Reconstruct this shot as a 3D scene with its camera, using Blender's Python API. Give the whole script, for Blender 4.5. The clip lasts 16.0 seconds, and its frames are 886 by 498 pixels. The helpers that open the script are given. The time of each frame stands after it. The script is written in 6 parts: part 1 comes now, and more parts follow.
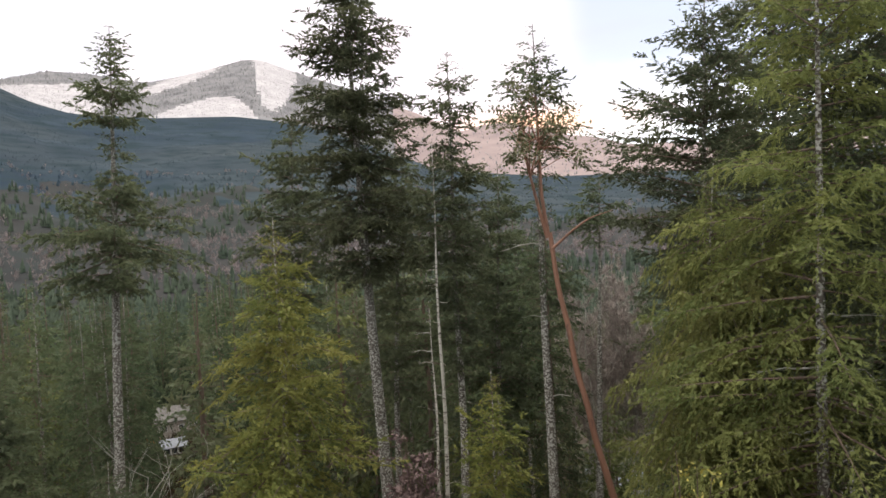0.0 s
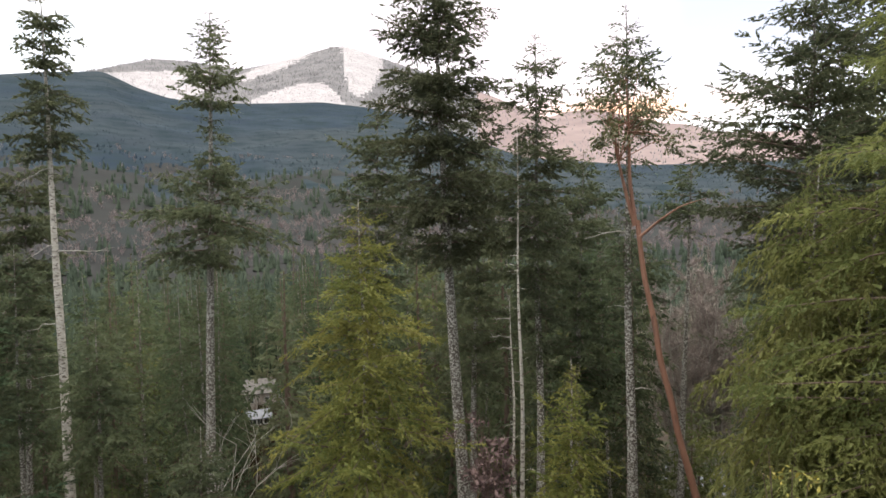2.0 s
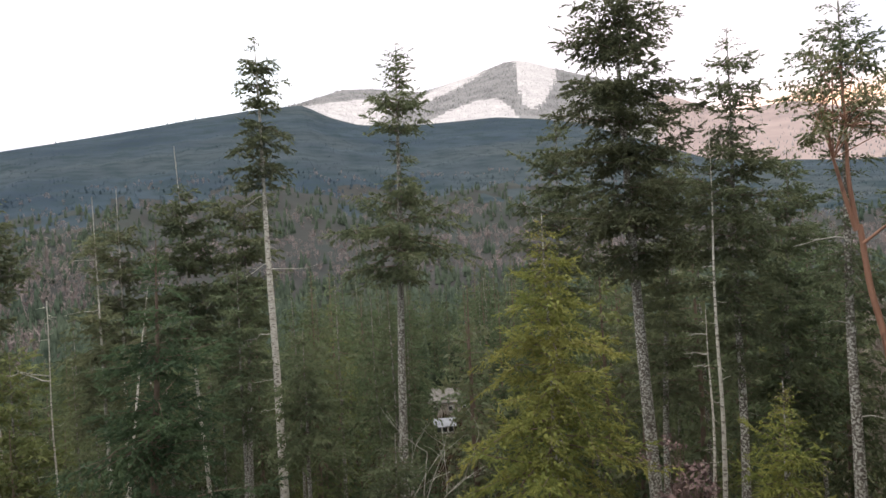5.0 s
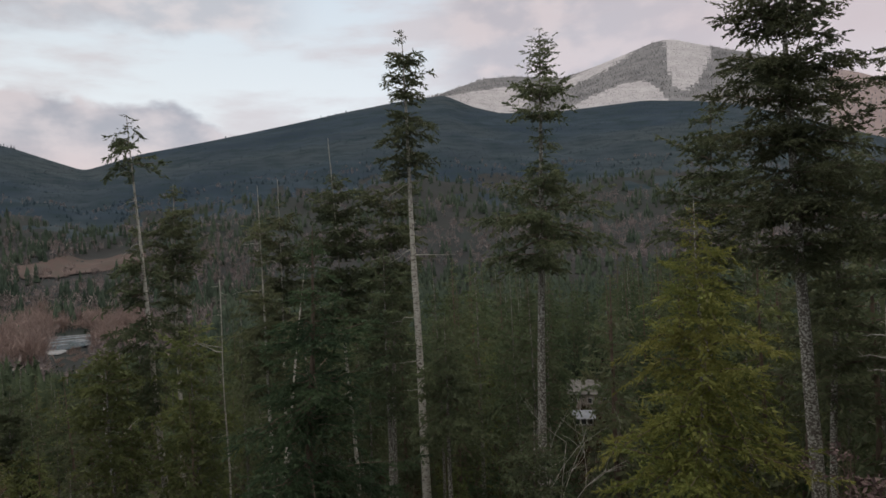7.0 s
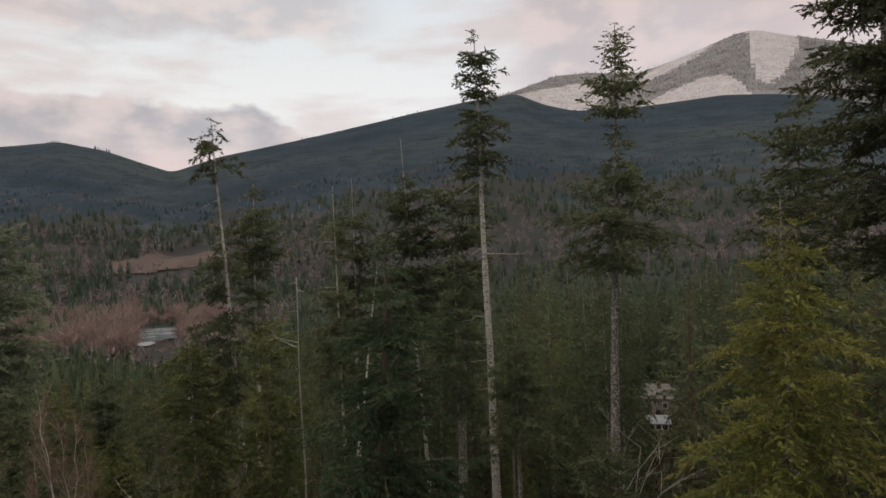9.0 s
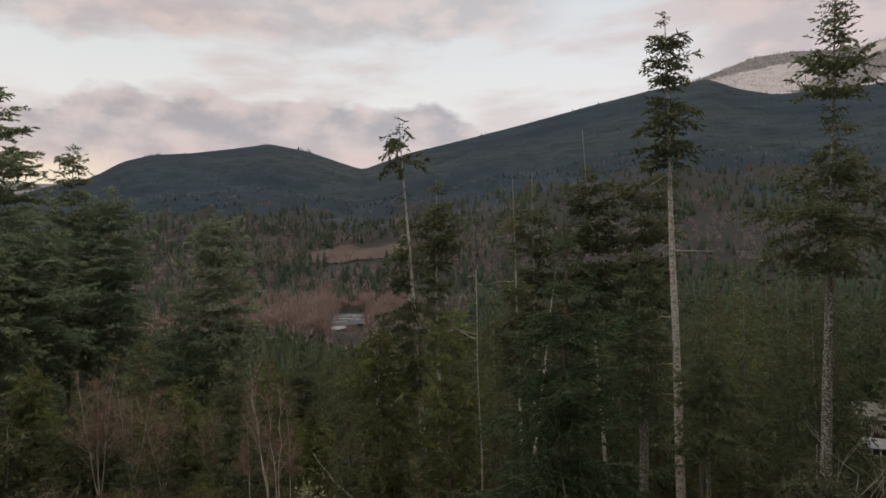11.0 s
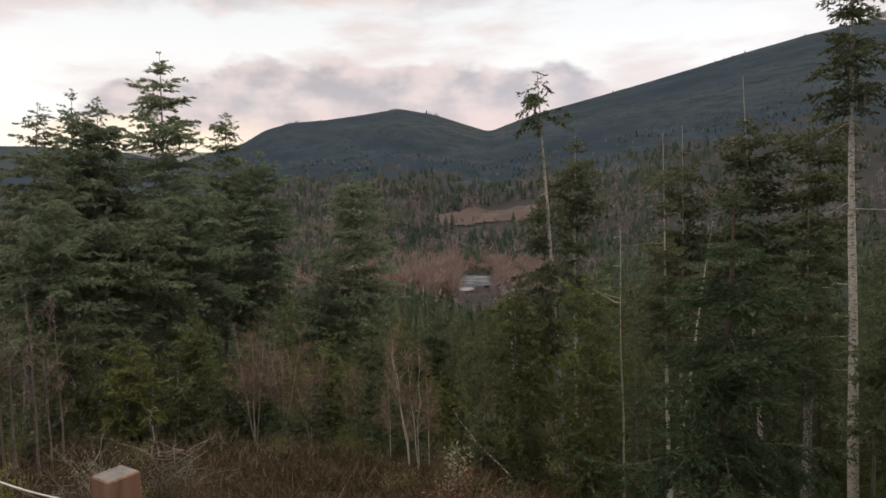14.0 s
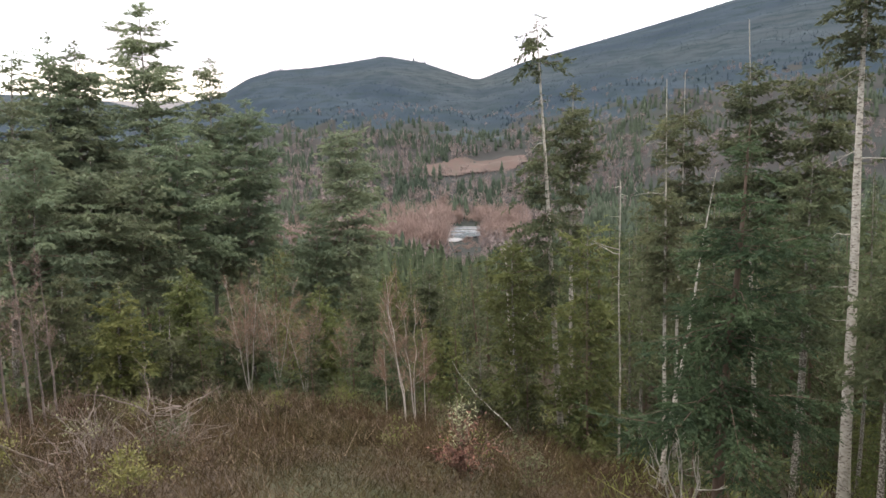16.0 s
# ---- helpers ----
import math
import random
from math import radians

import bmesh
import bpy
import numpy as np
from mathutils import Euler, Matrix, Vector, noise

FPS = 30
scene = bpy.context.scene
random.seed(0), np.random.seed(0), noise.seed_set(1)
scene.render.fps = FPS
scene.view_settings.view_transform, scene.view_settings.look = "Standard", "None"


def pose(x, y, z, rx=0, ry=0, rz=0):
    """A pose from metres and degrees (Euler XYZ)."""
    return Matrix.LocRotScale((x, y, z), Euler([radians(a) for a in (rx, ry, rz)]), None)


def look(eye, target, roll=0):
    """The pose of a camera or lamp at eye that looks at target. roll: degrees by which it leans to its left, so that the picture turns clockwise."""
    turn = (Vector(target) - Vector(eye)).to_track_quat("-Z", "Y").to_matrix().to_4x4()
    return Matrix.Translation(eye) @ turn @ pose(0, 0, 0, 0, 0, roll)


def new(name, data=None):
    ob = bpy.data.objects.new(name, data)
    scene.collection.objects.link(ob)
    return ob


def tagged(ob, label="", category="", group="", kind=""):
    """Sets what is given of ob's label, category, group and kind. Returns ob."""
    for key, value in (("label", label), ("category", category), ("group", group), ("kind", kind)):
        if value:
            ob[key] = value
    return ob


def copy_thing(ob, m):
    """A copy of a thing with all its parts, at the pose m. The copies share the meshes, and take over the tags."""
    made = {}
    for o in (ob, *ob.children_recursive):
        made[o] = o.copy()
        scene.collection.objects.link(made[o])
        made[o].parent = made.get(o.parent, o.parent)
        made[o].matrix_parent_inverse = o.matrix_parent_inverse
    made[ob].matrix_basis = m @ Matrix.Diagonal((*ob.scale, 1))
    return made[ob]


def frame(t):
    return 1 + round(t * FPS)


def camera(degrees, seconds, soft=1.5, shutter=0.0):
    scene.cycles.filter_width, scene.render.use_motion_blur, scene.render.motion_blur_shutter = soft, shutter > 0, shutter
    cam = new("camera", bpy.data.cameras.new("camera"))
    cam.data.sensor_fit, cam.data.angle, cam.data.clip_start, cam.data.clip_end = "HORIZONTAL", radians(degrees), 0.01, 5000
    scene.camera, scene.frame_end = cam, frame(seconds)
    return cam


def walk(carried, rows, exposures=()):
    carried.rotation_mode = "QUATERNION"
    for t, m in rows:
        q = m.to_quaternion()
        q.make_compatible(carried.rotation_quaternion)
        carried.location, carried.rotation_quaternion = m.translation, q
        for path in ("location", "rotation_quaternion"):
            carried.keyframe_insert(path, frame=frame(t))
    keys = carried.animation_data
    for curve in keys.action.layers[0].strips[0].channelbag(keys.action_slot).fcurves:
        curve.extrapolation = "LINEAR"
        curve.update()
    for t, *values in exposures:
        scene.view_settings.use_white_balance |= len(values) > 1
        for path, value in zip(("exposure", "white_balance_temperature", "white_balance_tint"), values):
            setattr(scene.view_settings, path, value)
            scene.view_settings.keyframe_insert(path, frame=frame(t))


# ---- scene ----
cam = camera(68.98, 16.0, soft=1.6)
PATH = [
    (0, pose(0.000, 0.000, 0.000, 88.52, 2.77, -0.02)),
    (0.5, pose(-0.058, 0.039, -0.048, 87.49, 2.05, 1.40)),
    (1, pose(-0.036, 0.034, -0.049, 86.98, 1.62, 2.60)),
    (1.5, pose(-0.003, 0.065, -0.051, 87.22, 1.55, 5.07)),
    (2, pose(-0.065, 0.062, -0.070, 87.60, 1.34, 7.11)),
    (2.5, pose(-0.050, 0.074, -0.051, 87.92, 2.50, 8.65)),
    (3, pose(-0.061, 0.093, -0.023, 88.30, 2.75, 11.51)),
    (5.5, pose(-0.266, 0.005, -0.002, 90.03, 2.84, 25.93)),
    (6, pose(-0.272, -0.021, -0.019, 90.73, 2.39, 29.36)),
    (6.5, pose(-0.273, 0.054, -0.026, 89.79, 2.35, 32.34)),
    (7, pose(-0.264, -0.043, -0.027, 88.80, 2.54, 35.08)),
    (7.5, pose(-0.291, -0.035, -0.030, 88.55, 2.60, 37.13)),
    (8, pose(-0.234, -0.075, -0.044, 88.83, 2.55, 38.68)),
    (10.5, pose(-0.488, -0.063, -0.030, 88.86, 1.78, 51.00)),
    (11, pose(-0.532, -0.016, -0.042, 89.05, 1.70, 56.96)),
    (11.5, pose(-0.464, 0.049, -0.035, 88.97, 2.18, 61.56)),
    (12, pose(-0.501, 0.031, -0.055, 87.72, 1.89, 63.73)),
    (12.5, pose(-0.639, -0.010, -0.061, 86.55, 2.74, 64.16)),
    (13, pose(-0.859, -0.141, -0.082, 85.72, 2.07, 63.54)),
    (13.5, pose(-1.141, -0.189, -0.128, 85.08, 0.10, 65.35)),
    (14, pose(-1.479, -0.168, -0.159, 86.08, 1.98, 68.15)),
    (14.5, pose(-1.592, -0.202, -0.119, 83.26, 3.13, 67.28)),
    (15, pose(-1.816, -0.379, -0.124, 82.94, 2.42, 64.72)),
    (15.5, pose(-2.063, -0.400, -0.193, 81.95, 0.47, 65.44)),
    (16, pose(-2.227, -0.294, -0.196, 81.67, 2.00, 67.06)),
]
walk(cam, PATH, [(0, 1.05, 6550, 10), (2, 1.2, 6550, 10), (3, 1.2, 6550, 10), (5.5, 1.1, 6500, 10), (6, 0.12, 6500, 10), (6.5, -0.2, 6450, 10),
                 (7, -0.08, 6500, 10), (7.5, 0.2, 6800, 12), (8, 0.12, 6950, 12), (10.5, -0.1, 7050, 14), (12, -0.2, 7050, 14), (12.5, -0.22, 7050, 14), (13, 0.05, 7050, 14),
                 (14, 0.2, 7050, 14), (14.5, 0.12, 7050, 14), (15, 1.08, 6800, 13), (15.5, 1.42, 6650, 13), (16, 1.48, 6600, 13)])


# ---- light ----
SUN_AZ, SUN_EL = -9.0, 7.0      # degrees left of +y, and up: the sun has gone down behind the far ridge
world = bpy.data.worlds.new("dusk_sky")
scene.world = world
world.use_nodes = True
wn, wl = world.node_tree.nodes, world.node_tree.links
wn.clear()


def wnode(kind, **values):
    n = wn.new(kind)
    for key, v in values.items():
        n.inputs[key.replace("_", " ")].default_value = v
    return n


def wmath(op, a, b=None, c=None, clamp=False):
    n = wn.new("ShaderNodeMath")
    n.operation, n.use_clamp = op, clamp
    for i, v in enumerate((a, b, c)):
        if v is None:
            continue
        if isinstance(v, (int, float)):
            n.inputs[i].default_value = v
        else:
            wl.new(v, n.inputs[i])
    return n.outputs[0]


def wmix(fac, a, b):
    n = wn.new("ShaderNodeMix")
    n.data_type = "RGBA"
    for i, v in ((0, fac), (6, a), (7, b)):
        if isinstance(v, (int, float, tuple)):
            n.inputs[i].default_value = v
        else:
            wl.new(v, n.inputs[i])
    return n.outputs[2]


def wstep(lo, hi, v):
    n = wn.new("ShaderNodeMapRange")
    n.interpolation_type = "SMOOTHSTEP"
    wl.new(v, n.inputs[0])
    n.inputs[1].default_value, n.inputs[2].default_value = lo, hi
    return n.outputs[0]


sky = wn.new("ShaderNodeTexSky")
sky.sky_type, sky.sun_disc = "NISHITA", False
sky.sun_elevation, sky.sun_rotation = radians(SUN_EL), radians(-SUN_AZ)
sky.altitude, sky.air_density, sky.dust_density = 200, 0.5, 0.05
way_in = wn.new("ShaderNodeTexCoord").outputs["Generated"]
split = wn.new("ShaderNodeSeparateXYZ")
wl.new(way_in, split.inputs[0])
dx, dy, dz = split.outputs
flat = wmath("MAXIMUM", wmath("POWER", wmath("ADD", wmath("MULTIPLY", dx, dx), wmath("MULTIPLY", dy, dy)), 0.5), 0.02)
elev = wmath("DIVIDE", dz, flat)                       # tangent of the height over the horizon
azim = wmath("MULTIPLY", wmath("ARCTAN2", wmath("MULTIPLY", dx, -1.0), dy), 180 / math.pi)

# high thin overcast, pale and slightly blue
deck = wn.new("ShaderNodeCombineXYZ")
wl.new(wmath("MULTIPLY", azim, 0.035), deck.inputs[0])
wl.new(wmath("MULTIPLY", elev, 7.5), deck.inputs[1])
thin = wnode("ShaderNodeTexNoise", Scale=1.3, Detail=6.0, Roughness=0.55)
wl.new(deck.outputs[0], thin.inputs["Vector"])
streak = wstep(0.44, 0.62, thin.outputs["Fac"])
pale = wmix(wstep(0.1, 0.45, elev), (0.93, 0.94, 0.90, 1), (0.74, 0.82, 0.87, 1))
pale = wmix(wmath("MULTIPLY", streak, 0.75), pale, (0.70, 0.60, 0.565, 1))

# the low cloud bank over the hill
heap = wn.new("ShaderNodeCombineXYZ")
wl.new(wmath("MULTIPLY", azim, 0.075), heap.inputs[0])
wl.new(wmath("MULTIPLY", elev, 7.0), heap.inputs[1])
bank_noise = wnode("ShaderNodeTexNoise", Scale=2.2, Detail=6.0, Roughness=0.5)
wl.new(heap.outputs[0], bank_noise.inputs["Vector"])
ragged = wmath("MULTIPLY", wmath("SUBTRACT", bank_noise.outputs["Fac"], 0.5), 0.11)
crest = wmath("ADD", elev, ragged)
top_line = wmath("SUBTRACT", 0.222, wmath("MULTIPLY", wmath("POWER", wmath("MULTIPLY", wmath("ABSOLUTE", wmath("SUBTRACT", azim, 74.0)), 1 / 24.0), 3.0), 0.08))
body = wstep(-0.006, 0.016, wmath("SUBTRACT", top_line, crest))
body = wmath("MULTIPLY", body, wstep(47.0, 54.0, azim))
shade = wnode("ShaderNodeTexNoise", Scale=3.0, Detail=5.0)
wl.new(heap.outputs[0], shade.inputs["Vector"])
bank_colour = wmix(wstep(0.35, 0.68, shade.outputs["Fac"]), (0.41, 0.375, 0.375, 1), (0.72, 0.61, 0.57, 1))
bank_colour = wmix(wmath("MULTIPLY", wstep(0.17, 0.10, elev), 0.6), bank_colour, (0.78, 0.56, 0.49, 1))
# cloud higher up, over the snowy mountain and over the valley
over = wmath("MULTIPLY", wmath("MULTIPLY", wstep(37.0, 31.0, azim), wstep(6.0, 14.0, azim)), wstep(0.17, 0.25, crest))
over = wmath("ADD", over, wmath("MULTIPLY", wmath("MULTIPLY", wstep(44.0, 52.0, azim), wstep(0.285, 0.325, crest)), 0.8), clamp=True)
over_colour = wmix(wstep(0.40, 0.64, shade.outputs["Fac"]), (0.52, 0.47, 0.46, 1), (0.78, 0.65, 0.595, 1))
pale = wmix(wmath("MULTIPLY", over, wmath("MULTIPLY", wstep(0.95, 0.5, elev), 0.8)), pale, over_colour)
clouded = wmix(wmath("MULTIPLY", body, 0.92), pale, bank_colour)
low = wmath("MULTIPLY", wmath("MULTIPLY", wstep(82.0, 87.0, azim), wstep(110.0, 96.0, azim)), wstep(0.145, 0.115, crest))
clouded = wmix(wmath("MULTIPLY", low, 0.85), clouded, (1.05, 0.88, 0.62, 1))     # clear evening sky under the bank
# the glow where the sun went down
off = wmath("ADD", wmath("POWER", wmath("MULTIPLY", wmath("ADD", azim, 9.0), 1 / 7.5), 2.0), wmath("POWER", wmath("MULTIPLY", wmath("SUBTRACT", elev, 0.160), 1 / 0.020), 2.0))
glow = wmath("POWER", 2.718, wmath("MULTIPLY", off, -1.0))
wide = wmath("POWER", 2.718, wmath("MULTIPLY", wmath("ADD", wmath("POWER", wmath("MULTIPLY", wmath("ADD", azim, 2.0), 1 / 25.0), 2.0), wmath("POWER", wmath("MULTIPLY", wmath("SUBTRACT", elev, 0.25), 1 / 0.22), 2.0)), -1.0))
clouded = wmix(wmath("MULTIPLY", wide, 0.9), clouded, (0.62, 0.46, 0.40, 1))
# grey cloud beside the sunset
grey = wmath("MULTIPLY", wstep(-7.0, -14.0, azim), wstep(0.16, 0.25, crest))
clouded = wmix(wmath("MULTIPLY", grey, 0.75), clouded, (0.26, 0.272, 0.30, 1))
clouded = wmix(glow, clouded, (1.15, 0.48, 0.12, 1))
clouded = wmix(wstep(0.42, 2.2, elev), clouded, (2.55, 2.42, 2.22, 1))        # an overcast sky is brightest overhead
below = wstep(-0.02, 0.02, elev)
clouded = wmix(below, (0.05, 0.055, 0.05, 1), clouded)
bg_sky = wnode("ShaderNodeBackground", Strength=0.05)
bg_cloud = wnode("ShaderNodeBackground", Strength=0.88)
wl.new(sky.outputs[0], bg_sky.inputs[0])
wl.new(clouded, bg_cloud.inputs[0])
both = wn.new("ShaderNodeAddShader")
wl.new(bg_sky.outputs[0], both.inputs[0])
wl.new(bg_cloud.outputs[0], both.inputs[1])
wl.new(both.outputs[0], wn.new("ShaderNodeOutputWorld").inputs[0])

sun = new("sun", bpy.data.lights.new("sun", "SUN"))
sun.data.energy, sun.data.angle, sun.data.color = 0.5, radians(25), (1.0, 0.80, 0.62)
sun_way = Vector((-math.sin(radians(SUN_AZ)), math.cos(radians(SUN_AZ)), math.tan(radians(SUN_EL))))
sun.matrix_world = look(sun_way * 100, (0, 0, 0))

# ---- materials ----


def material(name, colours, rough=0.8, scale=1.0, detail=5.0, spots=None, bump=0.0, bump_scale=30.0, island=0.0, each=0.0,
             stretch=(1, 1, 1), gloss=0.3, thin=0.0, fine=None):
    """A surface of two colours in noise, with finer grain, spots, relief, and a change from piece to piece."""
    m = bpy.data.materials.new(name)
    m.use_nodes = True
    n, l = m.node_tree.nodes, m.node_tree.links
    shade = n["Principled BSDF"]
    shade.inputs["Roughness"].default_value = rough
    shade.inputs["Specular IOR Level"].default_value = gloss
    at = n.new("ShaderNodeTexCoord").outputs["Object"]
    mp = n.new("ShaderNodeMapping")
    mp.inputs["Scale"].default_value = stretch
    l.new(at, mp.inputs[0])

    def noisy(s, d, lo, hi):
        t = n.new("ShaderNodeTexNoise")
        t.inputs["Scale"].default_value, t.inputs["Detail"].default_value = s, d
        l.new(mp.outputs[0], t.inputs["Vector"])
        r = n.new("ShaderNodeMapRange")
        r.inputs[1].default_value, r.inputs[2].default_value = lo, hi
        l.new(t.outputs["Fac"], r.inputs[0])
        return r.outputs[0]

    def mixed(fac, a, b):
        x = n.new("ShaderNodeMix")
        x.data_type = "RGBA"
        for i, v in ((0, fac), (6, a), (7, b)):
            if isinstance(v, (int, float)):
                x.inputs[i].default_value = v
            elif isinstance(v, tuple):
                x.inputs[i].default_value = (*v[:3], 1)
            else:
                l.new(v, x.inputs[i])
        return x.outputs[2]

    c = mixed(noisy(scale, detail, 0.33, 0.67), colours[0], colours[1])
    if len(colours) > 2:
        c = mixed(noisy(scale * 0.23, 3, 0.45, 0.62), c, colours[2])
    if fine:
        c = mixed(noisy(fine[0], 3, fine[1], fine[2]), c, fine[3])
    if spots:
        c = mixed(noisy(spots[0], 4, spots[1], spots[2]), c, spots[3])
    shifts = []
    if island:
        shifts.append((n.new("ShaderNodeNewGeometry").outputs["Random Per Island"], island))
    if each:
        shifts.append((n.new("ShaderNodeObjectInfo").outputs["Random"], each))
    for source, amount in shifts:
        r = n.new("ShaderNodeMapRange")
        l.new(source, r.inputs[0])
        r.inputs[3].default_value, r.inputs[4].default_value = 1 - amount, 1 + amount
        h = n.new("ShaderNodeHueSaturation")
        if source.name == "Random":
            k = n.new("ShaderNodeMath")
            k.operation = "MULTIPLY"
            k.inputs[1].default_value = 7.31
            l.new(source, k.inputs[0])
            w = n.new("ShaderNodeMath")
            w.operation = "FRACT"
            l.new(k.outputs[0], w.inputs[0])
            g = n.new("ShaderNodeMapRange")
            l.new(w.outputs[0], g.inputs[0])
            g.inputs[3].default_value, g.inputs[4].default_value = 0.475, 0.515
            l.new(g.outputs[0], h.inputs["Hue"])
        l.new(r.outputs[0], h.inputs["Value"])
        l.new(c, h.inputs["Color"])
        c = h.outputs[0]
    l.new(c, shade.inputs["Base Color"])
    if bump:
        t = n.new("ShaderNodeTexNoise")
        t.inputs["Scale"].default_value, t.inputs["Detail"].default_value = bump_scale, 6
        l.new(mp.outputs[0], t.inputs["Vector"])
        b = n.new("ShaderNodeBump")
        b.inputs["Strength"].default_value, b.inputs["Distance"].default_value = bump, 0.05
        l.new(t.outputs["Fac"], b.inputs["Height"])
        l.new(b.outputs[0], shade.inputs["Normal"])
    if thin:
        tr = n.new("ShaderNodeBsdfTranslucent")
        l.new(c, tr.inputs[0])
        mx = n.new("ShaderNodeMixShader")
        mx.inputs[0].default_value = thin
        l.new(shade.outputs[0], mx.inputs[1])
        l.new(tr.outputs[0], mx.inputs[2])
        l.new(mx.outputs[0], n["Material Output"].inputs[0])
    return m


BARK = material("fir_bark", [(0.075, 0.062, 0.050), (0.15, 0.132, 0.110)], 0.9, 5, spots=(15, 0.48, 0.57, (0.40, 0.385, 0.34)), bump=0.8, bump_scale=22, stretch=(1, 1, 1.1))
PALE = material("pale_lichen_bark", [(0.36, 0.329, 0.279), (0.54, 0.504, 0.441)], 0.9, 3, spots=(7, 0.54, 0.62, (0.14, 0.12, 0.10)), bump=0.5, bump_scale=18, stretch=(1, 1, 2.2))
BROWN = material("brown_bark", [(0.10, 0.07, 0.052), (0.18, 0.13, 0.10)], 0.9, 6, bump=0.7, bump_scale=25, stretch=(1, 1, 0.5))
REDBARK = material("madrone_bark", [(0.20, 0.100, 0.066), (0.28, 0.145, 0.096)], 0.55, 3, spots=(6, 0.60, 0.70, (0.14, 0.075, 0.055)), bump=0.3, stretch=(1, 1, 0.3))
DEAD = material("dead_wood", [(0.26, 0.24, 0.21), (0.40, 0.38, 0.34)], 0.9, 6, bump=0.5, stretch=(1, 1, 0.4))
TWIG = material("alder_twigs", [(0.165, 0.115, 0.098), (0.240, 0.175, 0.148)], 0.9, 2, island=0.35)
BIRCH = material("birch_bark", [(0.42, 0.37, 0.33), (0.60, 0.55, 0.50)], 0.8, 6, spots=(11, 0.60, 0.66, (0.12, 0.09, 0.08)), stretch=(1, 1, 1.5))
FIR = material("fir_needles", [(0.078, 0.096, 0.056), (0.142, 0.158, 0.084)], 0.6, 0.9, island=0.14, each=0.22, gloss=0.2, thin=0.5)
DARKFIR = material("dark_fir_needles", [(0.04, 0.066, 0.036), (0.081, 0.119, 0.058)], 0.6, 0.9, island=0.16, gloss=0.2, thin=0.45)
HEMLOCK = material("hemlock_needles", [(0.125, 0.147, 0.05), (0.225, 0.23, 0.077)], 0.6, 0.8, island=0.14, each=0.2, gloss=0.2, thin=0.5)
OLIVE = material("olive_needles", [(0.093, 0.113, 0.043), (0.157, 0.171, 0.064)], 0.6, 0.8, island=0.14, each=0.25, gloss=0.2, thin=0.45)
CEDAR = material("cedar_sprays", [(0.108, 0.134, 0.038), (0.242, 0.245, 0.065), (0.216, 0.205, 0.058)], 0.6, 1.6, island=0.16, gloss=0.2, thin=0.4)
MADLEAF = material("madrone_leaves", [(0.085, 0.10, 0.04), (0.15, 0.135, 0.06)], 0.4, 1, island=0.35, gloss=0.5, thin=0.2)
WOODS = material("wood_needles", [(0.062, 0.084, 0.044), (0.113, 0.136, 0.069)], 0.65, 0.3, island=0.14, each=0.3, gloss=0.2, thin=0.5)
# blue put into the needle colour for the haze over the mountain
HAZEWOODS = material("hazed_far_needles", [(0.027, 0.041, 0.058), (0.044, 0.062, 0.08), (0.054, 0.065, 0.073)], 0.95, 0.004, island=0.05, gloss=0.05, stretch=(1, 1, 6), fine=(0.016, 0.42, 0.68, (0.026, 0.041, 0.048)))
FARTWIG = material("far_bare_woods", [(0.178, 0.145, 0.14), (0.255, 0.205, 0.193)], 0.9, 0.01, island=0.2, gloss=0.1)
VALLEYWOODS = material("valley_needles", [(0.034, 0.047, 0.027), (0.059, 0.076, 0.042)], 0.8, 0.01, island=0.25, gloss=0.1, thin=0.15)
ALDERTWIG = material("river_alder_twigs", [(0.225, 0.165, 0.145), (0.310, 0.230, 0.200)], 0.9, 0.02, island=0.22, gloss=0.1, thin=0.2)
MIDWOODS = material("valley_floor_needles", [(0.031, 0.044, 0.032), (0.053, 0.067, 0.046)], 0.9, 0.006, island=0.15, gloss=0.08)
FLOOR = material("valley_floor", [(0.032, 0.037, 0.037), (0.052, 0.049, 0.048), (0.036, 0.043, 0.040)], 0.95, 0.012, gloss=0.05, fine=(0.03, 0.4, 0.7, (0.034, 0.033, 0.033)))
BIRCHTWIG = material("birch_twigs", [(0.18, 0.119, 0.086), (0.254, 0.176, 0.131)], 0.9, 2, island=0.3, thin=0.1)
# paler and cooler than the other needles: haze painted into the colour
HAZEEDGE = material("hazed_edge_needles", [(0.137, 0.178, 0.12), (0.224, 0.268, 0.165)], 0.7, 0.3, island=0.12, each=0.2, gloss=0.2, thin=0.5)
BRAMBLE = material("bramble_canes", [(0.121, 0.097, 0.085), (0.203, 0.17, 0.15)], 0.9, 4, island=0.3)
OLIVEBROOM = material("green_broom_stems", [(0.041, 0.037, 0.015), (0.079, 0.068, 0.026)], 0.85, 1.2, island=0.45, gloss=0.15, thin=0.1)
TANBRUSH = material("tan_brush", [(0.114, 0.085, 0.061), (0.192, 0.146, 0.107)], 0.9, 1.2, island=0.4, thin=0.1)
MAPLETWIG = material("maple_twigs", [(0.20, 0.165, 0.145), (0.29, 0.245, 0.215)], 0.9, 2, island=0.3, thin=0.1)
FROST = material("frosted_woods", [(0.128, 0.123, 0.128), (0.212, 0.204, 0.204)], 0.9, 0.01, island=0.3, gloss=0.1)
GROUND = material("forest_floor", [(0.042, 0.031, 0.021), (0.070, 0.050, 0.034), (0.035, 0.042, 0.019)], 0.95, 0.8, bump=0.5, bump_scale=9)
